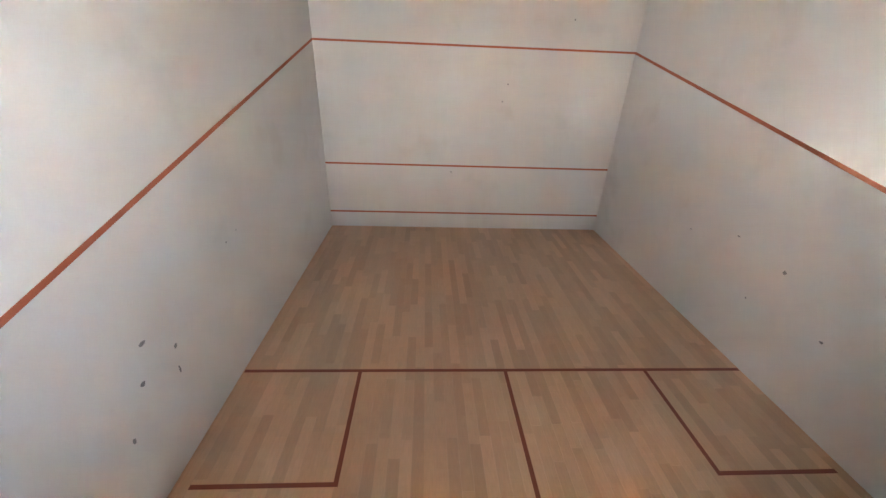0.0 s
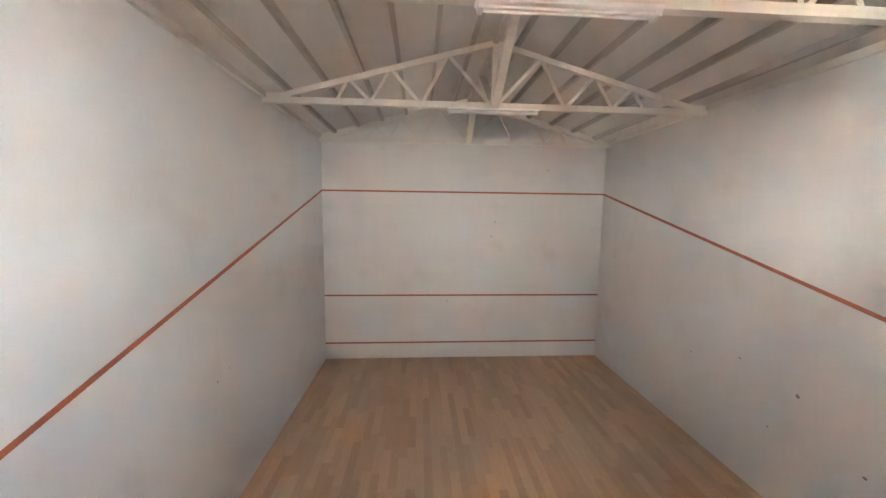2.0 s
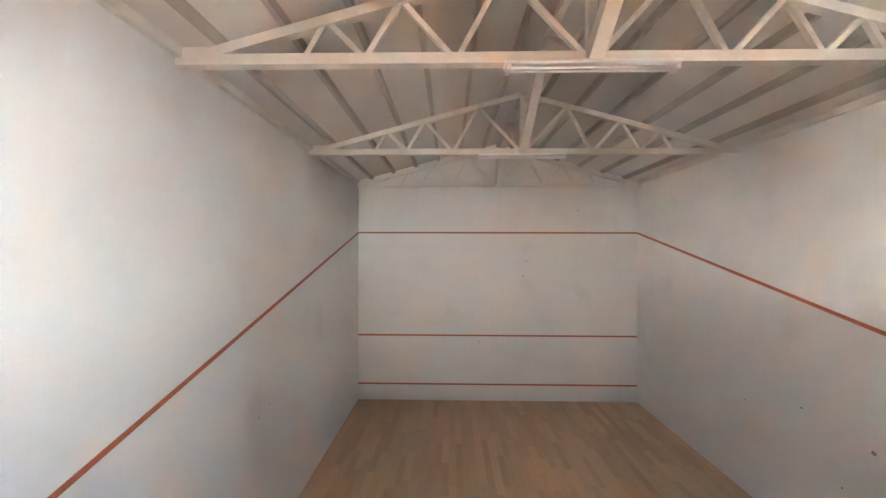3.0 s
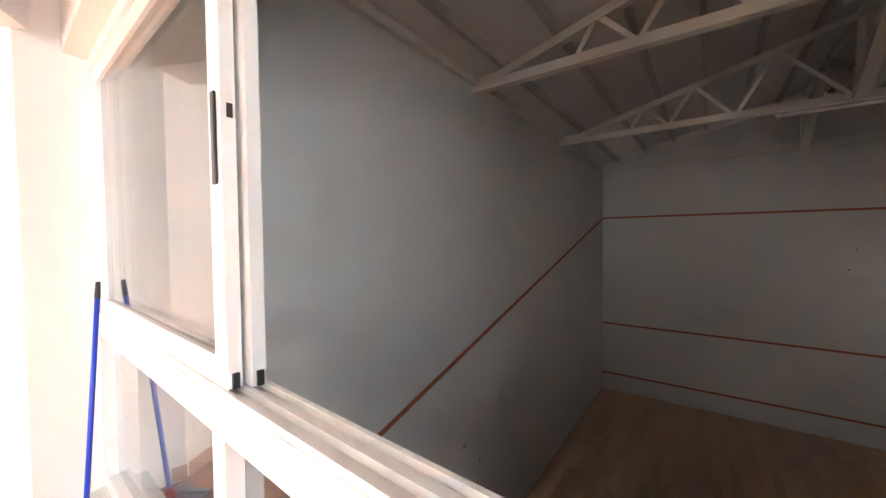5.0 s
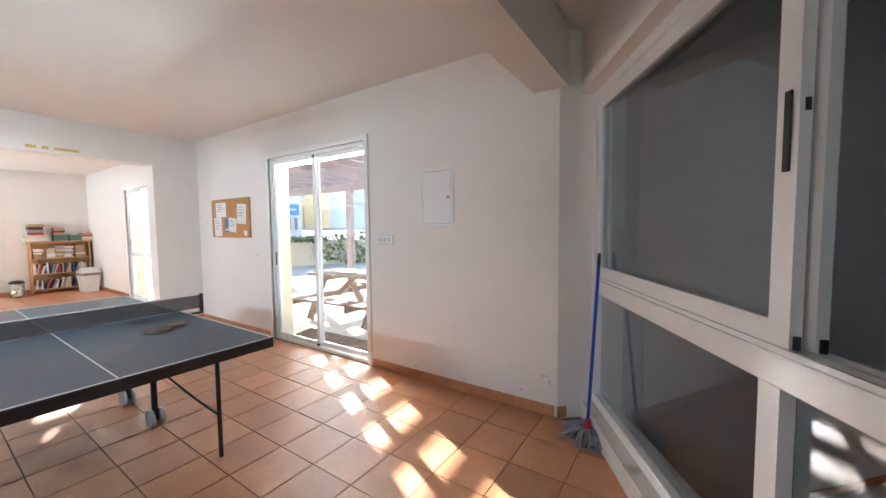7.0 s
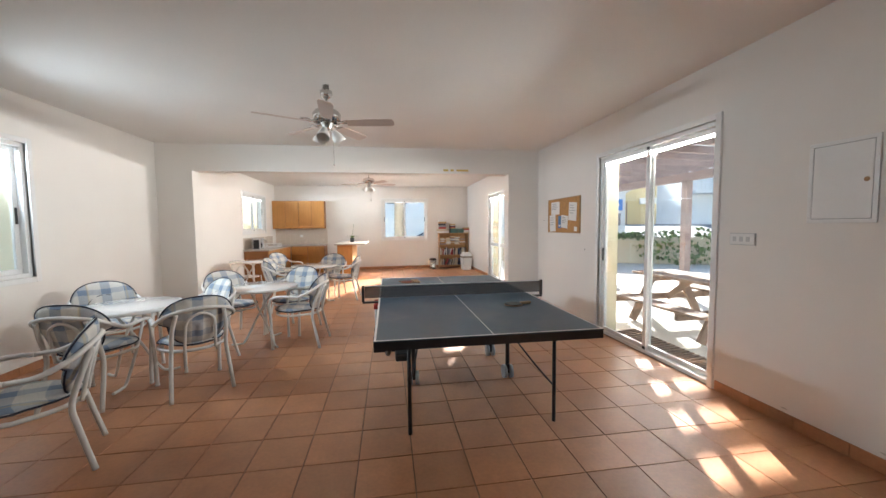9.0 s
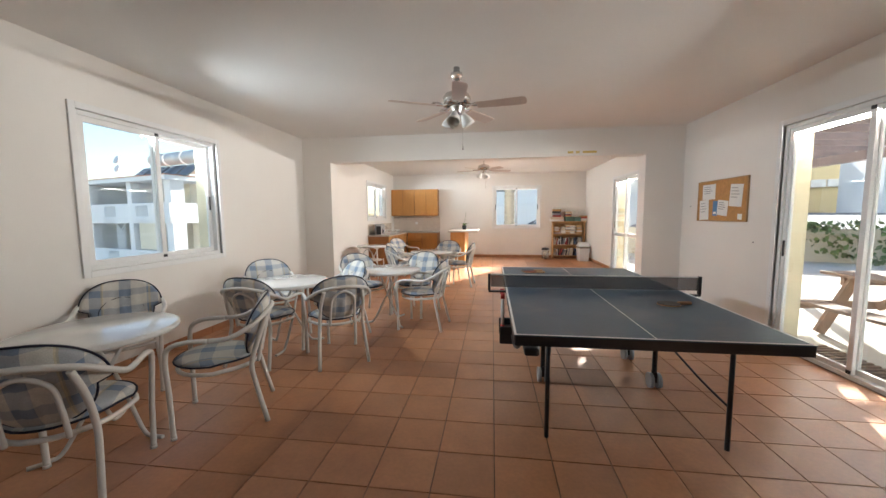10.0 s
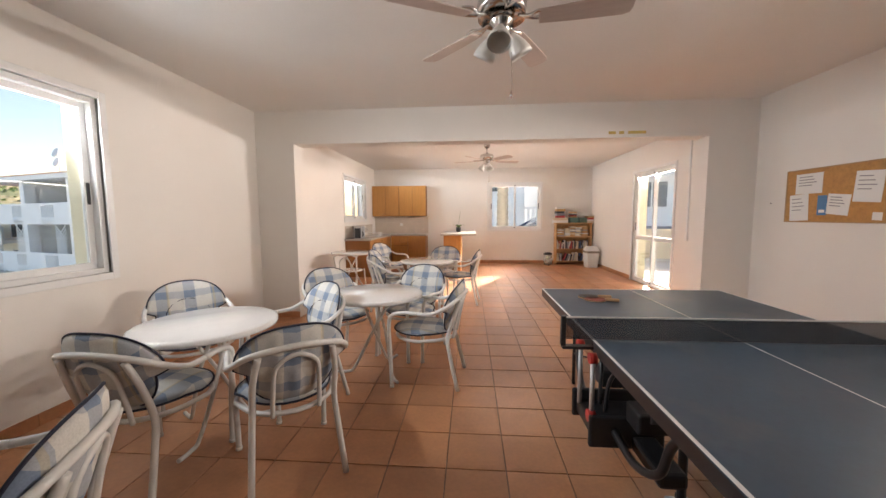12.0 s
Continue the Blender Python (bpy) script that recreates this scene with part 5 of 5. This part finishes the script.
SPLASH = material("cream_splash_tile", (0.66, 0.58, 0.50), 0.25, var=0.05)


def unit(name, m, w, d, h, doors, label, z0=0.0, drawers=0):
    """A cabinet: local x along its front, y to the back, with doors or drawers on the front face."""
    th = thing(name, label, "cabinet", m, "kitchen cabinets")
    # dark body shows between the fronts as painted gap shade
    part("body", box(B(), 0, 0.02, z0, w, d, z0 + h), PINE_DARK, th)
    k = max(1, doors)
    for i in range(k):
        x0, x1 = w * i / k + 0.006, w * (i + 1) / k - 0.006
        if drawers and i == 0:
            for j in range(drawers):
                a, b = z0 + h * j / drawers + 0.006, z0 + h * (j + 1) / drawers - 0.006
                f = part("drawer", box(B(), x0, 0.0, a, x1, 0.019, b, bevel=0.003), PINE, th)
                part("knob", lathe(B(), [(0, 0), (0.012, 0.004), (0.014, 0.012), (0, 0.02)], 10), PINE_DARK, f)
                f.children[0].matrix_local = pose((x0 + x1) / 2, 0.0, (a + b) / 2, 90, 0, 0)
            continue
        f = part("door", box(B(), x0, 0.0, z0 + 0.003, x1, 0.019, z0 + h - 0.003, bevel=0.003), PINE, th)
        kb = part("knob", lathe(B(), [(0, 0), (0.012, 0.004), (0.014, 0.012), (0, 0.02)], 10), PINE_DARK, f)
        kb.matrix_local = pose(x1 - 0.04 if i % 2 == 0 else x0 + 0.04, 0.0, (z0 + 0.06) if z0 > 1 else (z0 + h - 0.07), 90, 0, 0)
    return th


for i in range(2):
    unit("wall_cabinet", pose(-4.05 + i * 0.81, YF - 0.335, 0), 0.805, 0.33, 0.90, 2, "honey-coloured wooden wall cabinet above the worktop", 1.43)
unit("base_cabinet", pose(-3.44, YF - 0.60, 0), 0.50, 0.59, 0.86, 1, "honey-coloured drawer unit under the worktop", 0.0, 3)
unit("base_cabinet", pose(-2.935, YF - 0.60, 0), 0.52, 0.59, 0.86, 1, "honey-coloured base cabinet under the worktop")
for i in range(3):
    unit("base_cabinet", pose(-3.45, 11.10 + i * 0.72, 0, 0, 0, 90), 0.715, 0.60, 0.86, 2, "honey-coloured base cabinet along the kitchen wall")
bm = B()
prism(bm, [(-4.055, 11.05), (-3.42, 11.05), (-3.42, YF - 0.63), (-2.39, YF - 0.63), (-2.39, YF - 0.002), (-4.055, YF - 0.002)], 0.862, 0.90)
solid("worktop", bm, WORKTOP, "grey speckled kitchen worktop in an L shape", "worktop")
splash = thing("splashback", "cream tiled splashback behind the worktop", "splashback", pose(0, 0, 0), kind="structure")
for i in range(11):
    for j in range(3):
        part("tile", box(B(), -4.05 + i * 0.15, YF - 0.008, 0.905 + j * 0.17, -4.05 + i * 0.15 + 0.148, YF - 0.001, 0.905 + j * 0.17 + 0.168), SPLASH, splash)
for i in range(12):
    part("tile", box(B(), XL + 0.001, 11.1 + i * 0.2, 0.905, XL + 0.008, 11.1 + i * 0.2 + 0.198, 1.20), SPLASH, splash)
solid("wall_socket", box(B(), -3.28, YF - 0.018, 1.14, -3.19, YF - 0.009, 1.22, bevel=0.003), ALU, "white double wall socket on the splashback", "socket")

bar = thing("breakfast_bar", "honey-coloured breakfast bar with a pale top", "counter", pose(0, 0, 0))
part("body", box(B(), -1.74, 11.22, 0.0, -1.34, 12.75, 0.98), PINE, bar)
part("end_panel", box(B(), -1.735, 11.20, 0.01, -1.345, 11.219, 0.97, bevel=0.003), PINE, bar)
solid("bar_top", box(B(), -1.80, 11.10, 0.982, -0.98, 12.85, 1.02, bevel=0.006), WORKTOP, "pale speckled worktop of the breakfast bar", "worktop")
pot = thing("potted_plant", "small orchid in a dark pot on the bar", "plant", pose(-1.42, 12.1, 1.021))
part("pot", lathe(B(), [(0, 0), (0.055, 0), (0.07, 0.12), (0.064, 0.12), (0.05, 0.02), (0, 0.02)], 18), BLACK, pot)
part("soil", lathe(B(), [(0, 0.10), (0.06, 0.10), (0.06, 0.095), (0, 0.095)], 14), BARK, pot)
part("stem", tube(B(), smooth_line([(0, 0, 0.1), (0.02, 0, 0.3), (0.05, 0, 0.52)], 5), 0.004, 6), LEAF, pot)
for a in (20, 110, 200, 300):
    bm = B()
    c, s_ = math.cos(radians(a)), math.sin(radians(a))
    L = [Vector((c * r, s_ * r, z)) for r, z in ((0.01, 0.10), (0.06, 0.17), (0.12, 0.19), (0.17, 0.15))]
    sd = Vector((-s_, c, 0))
    ws = (0.012, 0.03, 0.026, 0.002)
    up = [bm.verts.new(p + sd * w) for p, w in zip(L, ws)]
    dn = [bm.verts.new(p - sd * w) for p, w in zip(L, ws)]
    for i in range(3):
        bm.faces.new((up[i], up[i + 1], dn[i + 1], dn[i]))
    part("leaf", bm, LEAF, pot)

SILVER = material("silver_plastic", (0.42, 0.42, 0.43), 0.35, metal=0.3, var=0.05)
hifi = thing("stereo", "silver portable stereo with round speakers on the worktop", "stereo", pose(-3.86, 11.55, 0.901, 0, 0, 25))
part("body", box(B(), -0.14, -0.10, 0, 0.14, 0.10, 0.30, bevel=0.02), SILVER, hifi)
for dx in (0.0,):
    part("speaker", tube(B(), [(0.02, -0.112, 0.10), (0.02, -0.098, 0.10)], 0.085, 20), BLACK, hifi)
    part("cone", tube(B(), [(0.02, -0.116, 0.10), (0.02, -0.111, 0.10)], 0.045, 16), SILVER, hifi)
spk = thing("speaker_box", "grey loudspeaker box beside the stereo", "loudspeaker", pose(-3.78, 11.25, 0.901, 0, 0, 10))
part("body", box(B(), -0.08, -0.09, 0, 0.08, 0.09, 0.27, bevel=0.01), SILVER, spk)
part("front", box(B(), -0.065, -0.094, 0.02, 0.065, -0.09, 0.25), BLACK, spk)
rack = thing("dish_rack", "white plastic dish rack by the sink", "dish rack", pose(-3.72, 12.35, 0.901))
part("tray", box(B(), -0.2, -0.22, 0.0, 0.2, 0.22, 0.02, bevel=0.006), ALU, rack)
for k in range(12):
    part("wire", tube(B(), [(-0.19, -0.20 + k * 0.036, 0.02), (-0.20, -0.20 + k * 0.036, 0.10)], 0.004, 5), ALU, rack)
    part("wire", tube(B(), [(0.19, -0.20 + k * 0.036, 0.02), (0.20, -0.20 + k * 0.036, 0.10)], 0.004, 5), ALU, rack)
part("rim", tube(B(), [(-0.2, -0.21, 0.10), (0.2, -0.21, 0.10), (0.2, 0.21, 0.10), (-0.2, 0.21, 0.10)], 0.006, 6, closed=True), ALU, rack)
tap = thing("kitchen_tap", "chrome kitchen mixer tap", "tap", pose(-3.92, 11.95, 0.901))
part("spout", tube(B(), smooth_line([(0, 0, 0), (0, 0, 0.18), (0.05, 0, 0.24), (0.14, 0, 0.22), (0.16, 0, 0.17)], 5), 0.012), CHROME, tap)
part("lever", tube(B(), [(0, 0.03, 0.05), (0.02, 0.09, 0.10)], 0.008), CHROME, tap)


# ---- bookshelf, books and games ----
SHELFWOOD = material("pine_shelf", (0.52, 0.29, 0.12), 0.5, var=0.15, stretch=(6, 1, 1))
BOOKCOL = [material(f"book_cover_{nm}", c, 0.6, var=0.12, scale=20) for nm, c in (("cream", (0.62, 0.55, 0.42)), ("white", (0.72, 0.72, 0.70)), ("black", (0.04, 0.04, 0.05)), ("red", (0.40, 0.05, 0.05)), ("tan", (0.50, 0.30, 0.13)), ("blue", (0.06, 0.12, 0.26)), ("grey", (0.30, 0.30, 0.32)), ("green", (0.08, 0.16, 0.13)))]
SX, SY, SW, SD, SHH = 1.38, 13.58, 1.02, 0.27, 1.22
sh = thing("bookshelf", "pine bookshelf with three shelves of worn books", "bookshelf", pose(SX, SY, 0))
for x in (0, SW - 0.03):
    part("side", box(B(), x, 0, 0, x + 0.03, SD, SHH - 0.031, bevel=0.003), SHELFWOOD, sh)
part("top", box(B(), -0.02, -0.01, SHH - 0.03, SW + 0.02, SD, SHH, bevel=0.003), SHELFWOOD, sh)
part("back", box(B(), 0.03, SD - 0.012, 0.05, SW - 0.03, SD, SHH - 0.03), SHELFWOOD, sh)
LEVELS = (0.10, 0.46, 0.82)
for z in LEVELS:
    part("shelf", box(B(), 0.031, 0.01, z - 0.025, SW - 0.031, SD - 0.013, z, bevel=0.002), SHELFWOOD, sh)
rng = random.Random(9)


def book(x, y, z, w, d, h, lean=0.0, mi=None):
    mi = rng.randrange(len(BOOKCOL)) if mi is None else mi
    ob = solid("book", box(B(), 0, 0, 0, w, d, h, bevel=0.0015), BOOKCOL[mi], "worn paperback book on the pine shelf", "book", "", pose(x, y, z, 0, lean, 0), "books on the shelf")
    return ob


for li, z in enumerate(LEVELS):
    x = 0.04
    if li < 2:
        while x < SW - 0.10:
            w, h = rng.uniform(0.018, 0.045), rng.uniform(0.19, 0.25)
            lean = rng.choice((0, 0, 0, 10, 18)) if li == 1 else rng.choice((0, 12, 20, 24))
            gap = h * math.sin(radians(lean))
            if x + w + gap > SW - 0.05:
                lean, gap = 0, 0
            book(SX + x, SY + rng.uniform(0.02, 0.06), z + (w * math.sin(radians(lean)) if lean else 0) + 0.001, w, 0.15, h, lean, rng.choice((0, 1, 1, 2, 3, 5, 6, 2)))
            x += w * 1.02 + (gap * 0.12 if lean else 0.001)
    else:
        for sx in (0.05, 0.26, 0.40, 0.54, 0.74):
            zz = z + 0.001
            for k in range(rng.randint(7, 9)):
                t = rng.uniform(0.026, 0.036)
                book(SX + sx + rng.uniform(0, 0.02), SY + rng.uniform(0.01, 0.05), zz, rng.uniform(0.12, 0.19), 0.18, t, 0, rng.choice((0, 0, 4, 4, 1, 6)))
                zz += t + 0.001
GAMES = [(-0.05, 0.44, 0.0, 0.070, (1, 0)), (0.02, 0.26, 0.145, 0.062, (3, 6, 2, 4, 1)), (0.42, 0.25, 0.0, 0.15, (7,)), (0.69, 0.24, 0.0, 0.14, (7,)),
         (0.42, 0.20, 0.152, 0.032, (4, 3, 2, 0, 4)), (0.90, 0.32, 0.0, 0.045, (0, 1, 3, 4))]
for gx_, gw, lift, t, cols in GAMES:
    zz = SHH + 0.001 + lift
    for ci in cols:
        solid("game_box", box(B(), 0, 0, 0, gw * rng.uniform(0.9, 1.0), 0.22, t, bevel=0.002), BOOKCOL[ci], "flat cardboard game box stacked on the bookshelf", "box", "", pose(SX - 0.02 + gx_, SY + 0.01, zz, 0, 0, rng.uniform(-4, 4)), "game boxes")
        zz += t + 0.001
stick = solid("broom_stick", tube(B(), [(SX + SW + 0.06, SY + 0.10, 0.0), (SX + SW + 0.03, SY + 0.26, 1.15)], 0.012), DARKWOOD, "dark stick leaning beside the bookshelf", "stick")
STEEL = material("brushed_steel", (0.50, 0.48, 0.45), 0.28, metal=0.9, var=0.05)
b1 = thing("pedal_bin", "small brushed steel pedal bin with a black lid", "bin", pose(1.14, 13.50, 0))
part("body", lathe(B(), [(0, 0.01), (0.115, 0.01), (0.12, 0.03), (0.12, 0.30), (0, 0.30)], 22), STEEL, b1)
part("lid", lathe(B(), [(0.125, 0.30), (0.125, 0.325), (0.09, 0.36), (0, 0.37)], 22), BLACK, b1)
part("pedal", box(B(), -0.03, -0.16, 0.0, 0.03, -0.10, 0.02, bevel=0.004), BLACK, b1)
b2 = thing("waste_bin", "white plastic swing-top waste bin with a brown band", "bin", pose(2.21, 13.02, 0, 0, 0, 5))
bm = B()
for z0, z1, a, b in ((0.0, 0.40, 0.13, 0.165),):
    lo_ = [bm.verts.new(v) for v in ((-a, -a, z0), (a, -a, z0), (a, a, z0), (-a, a, z0))]
    hi_ = [bm.verts.new(v) for v in ((-b, -b, z1), (b, -b, z1), (b, b, z1), (-b, b, z1))]
    bm.faces.new(lo_), bm.faces.new(hi_)
    for i in range(4):
        bm.faces.new((lo_[i], lo_[(i + 1) % 4], hi_[(i + 1) % 4], hi_[i]))
part("body", bm, WHITE_TUBE, b2)
part("band", box(B(), -0.168, -0.168, 0.40, 0.168, 0.168, 0.46, bevel=0.006), BARK, b2, "brown bag edge folded over the rim")
bm = B()
lo_ = [bm.verts.new(v) for v in ((-0.165, -0.165, 0.46), (0.165, -0.165, 0.46), (0.165, 0.165, 0.46), (-0.165, 0.165, 0.46))]
hi_ = [bm.verts.new(v) for v in ((-0.13, -0.06, 0.58), (0.13, -0.06, 0.58), (0.13, 0.06, 0.58), (-0.13, 0.06, 0.58))]
bm.faces.new(lo_), bm.faces.new(hi_)
for i in range(4):
    bm.faces.new((lo_[i], lo_[(i + 1) % 4], hi_[(i + 1) % 4], hi_[i]))
part("lid", bm, WHITE_TUBE, b2)


def bare_chair():
    """The tube frame of the armchairs without cushions, at the small table."""
    th = thing("chair", "bare white tubular chair without cushions", "chair", pose(-3.35, 9.35, 0, 0, 0, -5))
    for sx in (-1, 1):
        part("leg", tube(B(), smooth_line([(sx * 0.22, -0.20, 0.0), (sx * 0.20, -0.18, 0.42), (sx * 0.21, -0.22, 0.70)], 5), 0.013), WHITE_TUBE, th)
        part("leg", tube(B(), smooth_line([(sx * 0.22, 0.22, 0.0), (sx * 0.20, 0.18, 0.44)], 5), 0.013), WHITE_TUBE, th)
    part("back_hoop", tube(B(), smooth_line([(-0.21, -0.22, 0.70), (-0.12, -0.25, 0.74), (0, -0.26, 0.75), (0.12, -0.25, 0.74), (0.21, -0.22, 0.70)], 5), 0.013), WHITE_TUBE, th)
    part("back_arch", tube(B(), smooth_line([(-0.10, -0.19, 0.42), (-0.10, -0.23, 0.60), (0, -0.25, 0.69), (0.10, -0.23, 0.60), (0.10, -0.19, 0.42)], 5), 0.011), WHITE_TUBE, th)
    part("seat_ring", tube(B(), [(0.22 * math.cos(a), 0.21 * math.sin(a), 0.43) for a in [2 * math.pi * i / 20 for i in range(20)]], 0.013, closed=True), WHITE_TUBE, th)
    for k in range(5):
        part("seat_bar", tube(B(), [(-0.16 + k * 0.08, -0.17, 0.43), (-0.16 + k * 0.08, 0.17, 0.43)], 0.009), WHITE_TUBE, th)


bare_chair()


# ---- flaking paint at the foot of the pier ----
FLAKE = material("bare_render_patch", (0.60, 0.57, 0.53), 0.9, var=0.2, scale=12, fine=90, bump=0.3)
rng = random.Random(31)
for y, z, w, h in ((2.05, 0.30, 0.035, 0.010), (2.01, 0.26, 0.016, 0.028), (2.24, 0.15, 0.022, 0.008), (2.75, 0.115, 0.03, 0.006), (3.3, 0.115, 0.03, 0.006)):
    pts = [(y + w * (0.6 + 0.6 * rng.random()) * math.cos(t), z + h * (0.6 + 0.6 * rng.random()) * math.sin(t)) for t in [2 * math.pi * i / 11 for i in range(11)]]
    bm = B()
    bm.faces.new([bm.verts.new((XR - 0.0015, a, b)) for a, b in pts])
    solid("paint_flake", bm, FLAKE, "patch of flaked paint low on the white wall", "paint flake", "", group="flaked paint")


# ---- skirting tiles, floor tiles and court planks ----
def shared_box(name, sx, sy, sz, bevel, mat):
    return to_mesh(name, box(B(), 0, 0, 0, sx, sy, sz, bevel=bevel), mat)


def inside_room(x, y):
    """Whether a spot lies in front of the glazed screen."""
    v = COURT.inverted() @ Vector((x, y, 0))
    return v.y > GY + 0.10


floor = solid("floor", prism(B(), [scr_a, local(8.0, GY - 0.02), (XR + 0.26, 1.9), (XR + 0.26, YF + 0.1), (XL - 0.2, YF + 0.1)], -0.15, -0.006), GROUT, "terracotta tiled floor with dark joints", "floor", "structure")
J = 0.006
tile_me = shared_box("tile", SH - J, SH - J, 0.008, 0.0015, TILE)
rest = []
OX, OY = -0.91, 4.73
for i in range(-12, 12):
    for j in range(-24, 30):
        x, y = OX + i * SH, OY + j * SH
        if x + SH < XL or x > XR or y > YF or not any(inside_room(x + a, y + b) for a in (0, SH) for b in (0, SH)):
            continue
        corners = all(inside_room(x + a, y + b) for a in (0, SH) for b in (0, SH))
        x0, x1, y1 = max(x, XL), min(x + SH - J, XR - 0.001), min(y + SH - J, YF)
        near = -2.6 < x < 2.1 and 1.6 < y < 6.6 and corners and x1 - x0 > SH - J - 0.001
        if near:
            ob = new("tile", tile_me)
            ob.location = (x, y, -0.008 + random.uniform(-0.0006, 0.0006))
            ob.parent = floor
        else:
            rest.append((x0, y, x1, y1))
bm = B()
for x0, y0, x1, y1 in rest:
    box(bm, x0, y0, -0.0075, x1, y1, 0.0)
tagged(part("tiles_further_off", bm, TILE, floor), kind="stuff")

court_floor = court("floor_court", box(B(), 0, 0, CF - 0.15, CW, CL, CF - 0.012), PLANK, "worn beech strip floor of the squash court", "floor")
PW, PL = 0.138, 0.95
plank_me = shared_box("plank", PW - 0.0012, PL - 0.0012, 0.012, 0.0, PLANK)
rest = []
rng = random.Random(5)
for i in range(int(CW / PW) + 1):
    y = -rng.random() * PL
    while y < CL:
        x0, x1, y0, y1 = i * PW, min((i + 1) * PW, CW) - 0.0012, max(0, y), min(y + PL, CL) - 0.0012
        if 1.2 < x0 < 6.0 and 4.2 < y0 < 8.2 and y1 - y0 > PL - 0.01 and x1 - x0 > PW - 0.01:
            ob = new("plank", plank_me)
            ob.parent = court_floor
            ob.location = (x0, y0, CF - 0.012)
        elif y1 > y0:
            rest.append((x0, y0, x1, y1))
        y += PL
bm = B()
for x0, y0, x1, y1 in rest:
    box(bm, x0, y0, CF - 0.0115, x1, y1, CF)
tagged(part("planks_further_off", bm, PLANK, court_floor), kind="stuff")


def skirting(name, a, b, nrm):
    """A run of skirting tiles from a to b on the wall face, standing out along nrm."""
    a, b, nrm = Vector((*a, 0)), Vector((*b, 0)), Vector((*nrm, 0))
    d = b - a
    k = max(1, round(d.length / SH))
    step = d.length / k
    rot = Matrix((d.normalized(), nrm, Vector((0, 0, 1)))).transposed().to_4x4()
    base = thing(name, "terracotta skirting tiles along the wall", "baseboard", kind="structure")
    me = to_mesh("skirting_tile", box(B(), 0.001, 0.001, 0.0, step - 0.002, 0.010, 0.085, bevel=0.0015), TILE)
    for i in range(k):
        ob = new("skirting_tile", me)
        ob.parent = base
        ob.matrix_world = Matrix.Translation(a + d * (i / k) + Vector((0, 0, 0.001))) @ rot
    return base


skirting("baseboard", (XR, 1.97), (XR, DOOR1[0] - 0.07), (-1, 0))
skirting("baseboard", (XR, DOOR1[1] + 0.07), (XR, YO), (-1, 0))
skirting("baseboard", (XR, YO + 0.25), (XR, DOOR2[0] - 0.07), (-1, 0))
skirting("baseboard", (XR, DOOR2[1] + 0.07), (XR, YF), (-1, 0))
skirting("baseboard", (XL, -2.2), (XL, YO), (1, 0))
skirting("baseboard", (XL, YO), (-3.52, YO), (0, -1))
skirting("baseboard", (1.864, YO), (XR - 0.012, YO), (0, -1))
skirting("baseboard", (-2.3, YF), (XR - 0.012, YF), (0, -1))
skirting("baseboard", (XR - 0.004, 1.955), (gx + 0.01, gy + 0.08), ((gy - 1.95) / math.hypot(gx - XR, gy - 1.95), -(gx - XR) / math.hypot(gx - XR, gy - 1.95)))

# ---- scuffs on the court walls ----
SCUFF = material("dark_scuff", (0.26, 0.26, 0.27), 0.9, var=0.3)
rng = random.Random(21)
for side, y, z, w, h in (("l", 6.9, -1.0, 0.05, 0.025), ("l", 7.05, -1.35, 0.03, 0.03), ("l", 6.55, -1.33, 0.025, 0.03), ("l", 7.35, -1.75, 0.02, 0.035), ("l", 6.6, -1.6, 0.015, 0.05), ("l", 5.2, -0.75, 0.015, 0.015), ("l", 4.9, -0.7, 0.012, 0.012), ("r", 5.5, -0.95, 0.03, 0.03), ("r", 5.15, -1.6, 0.018, 0.015), ("r", 4.6, -0.8, 0.03, 0.012), ("r", 3.6, -1.1, 0.02, 0.012), ("r", 6.3, -1.5, 0.03, 0.02)):
    x = 0.0 if side == "r" else CW
    out = [(w * (0.7 + 0.5 * rng.random()) * math.cos(t), h * (0.7 + 0.5 * rng.random()) * math.sin(t)) for t in [2 * math.pi * i / 9 for i in range(9)]]
    bm = B()
    n0 = 0.0015 if side == "r" else -0.0015
    bm.faces.new([bm.verts.new((x + n0, y + a, z + b)) for a, b in out])
    tagged(court("scuff_mark", bm, SCUFF, "small dark ball scuff on the white court wall", "scuff", "thing"), group="scuff marks")
for x, z in ((3.0, 1.15), (3.1, 0.75), (4.3, -1.05), (1.6, 2.55)):
    tagged(court("scuff_mark", tube(B(), [(x, 0.0005, z), (x, 0.002, z)], 0.018), SCUFF, "small dark ball scuff on the white court wall", "scuff", "thing"), group="scuff marks")
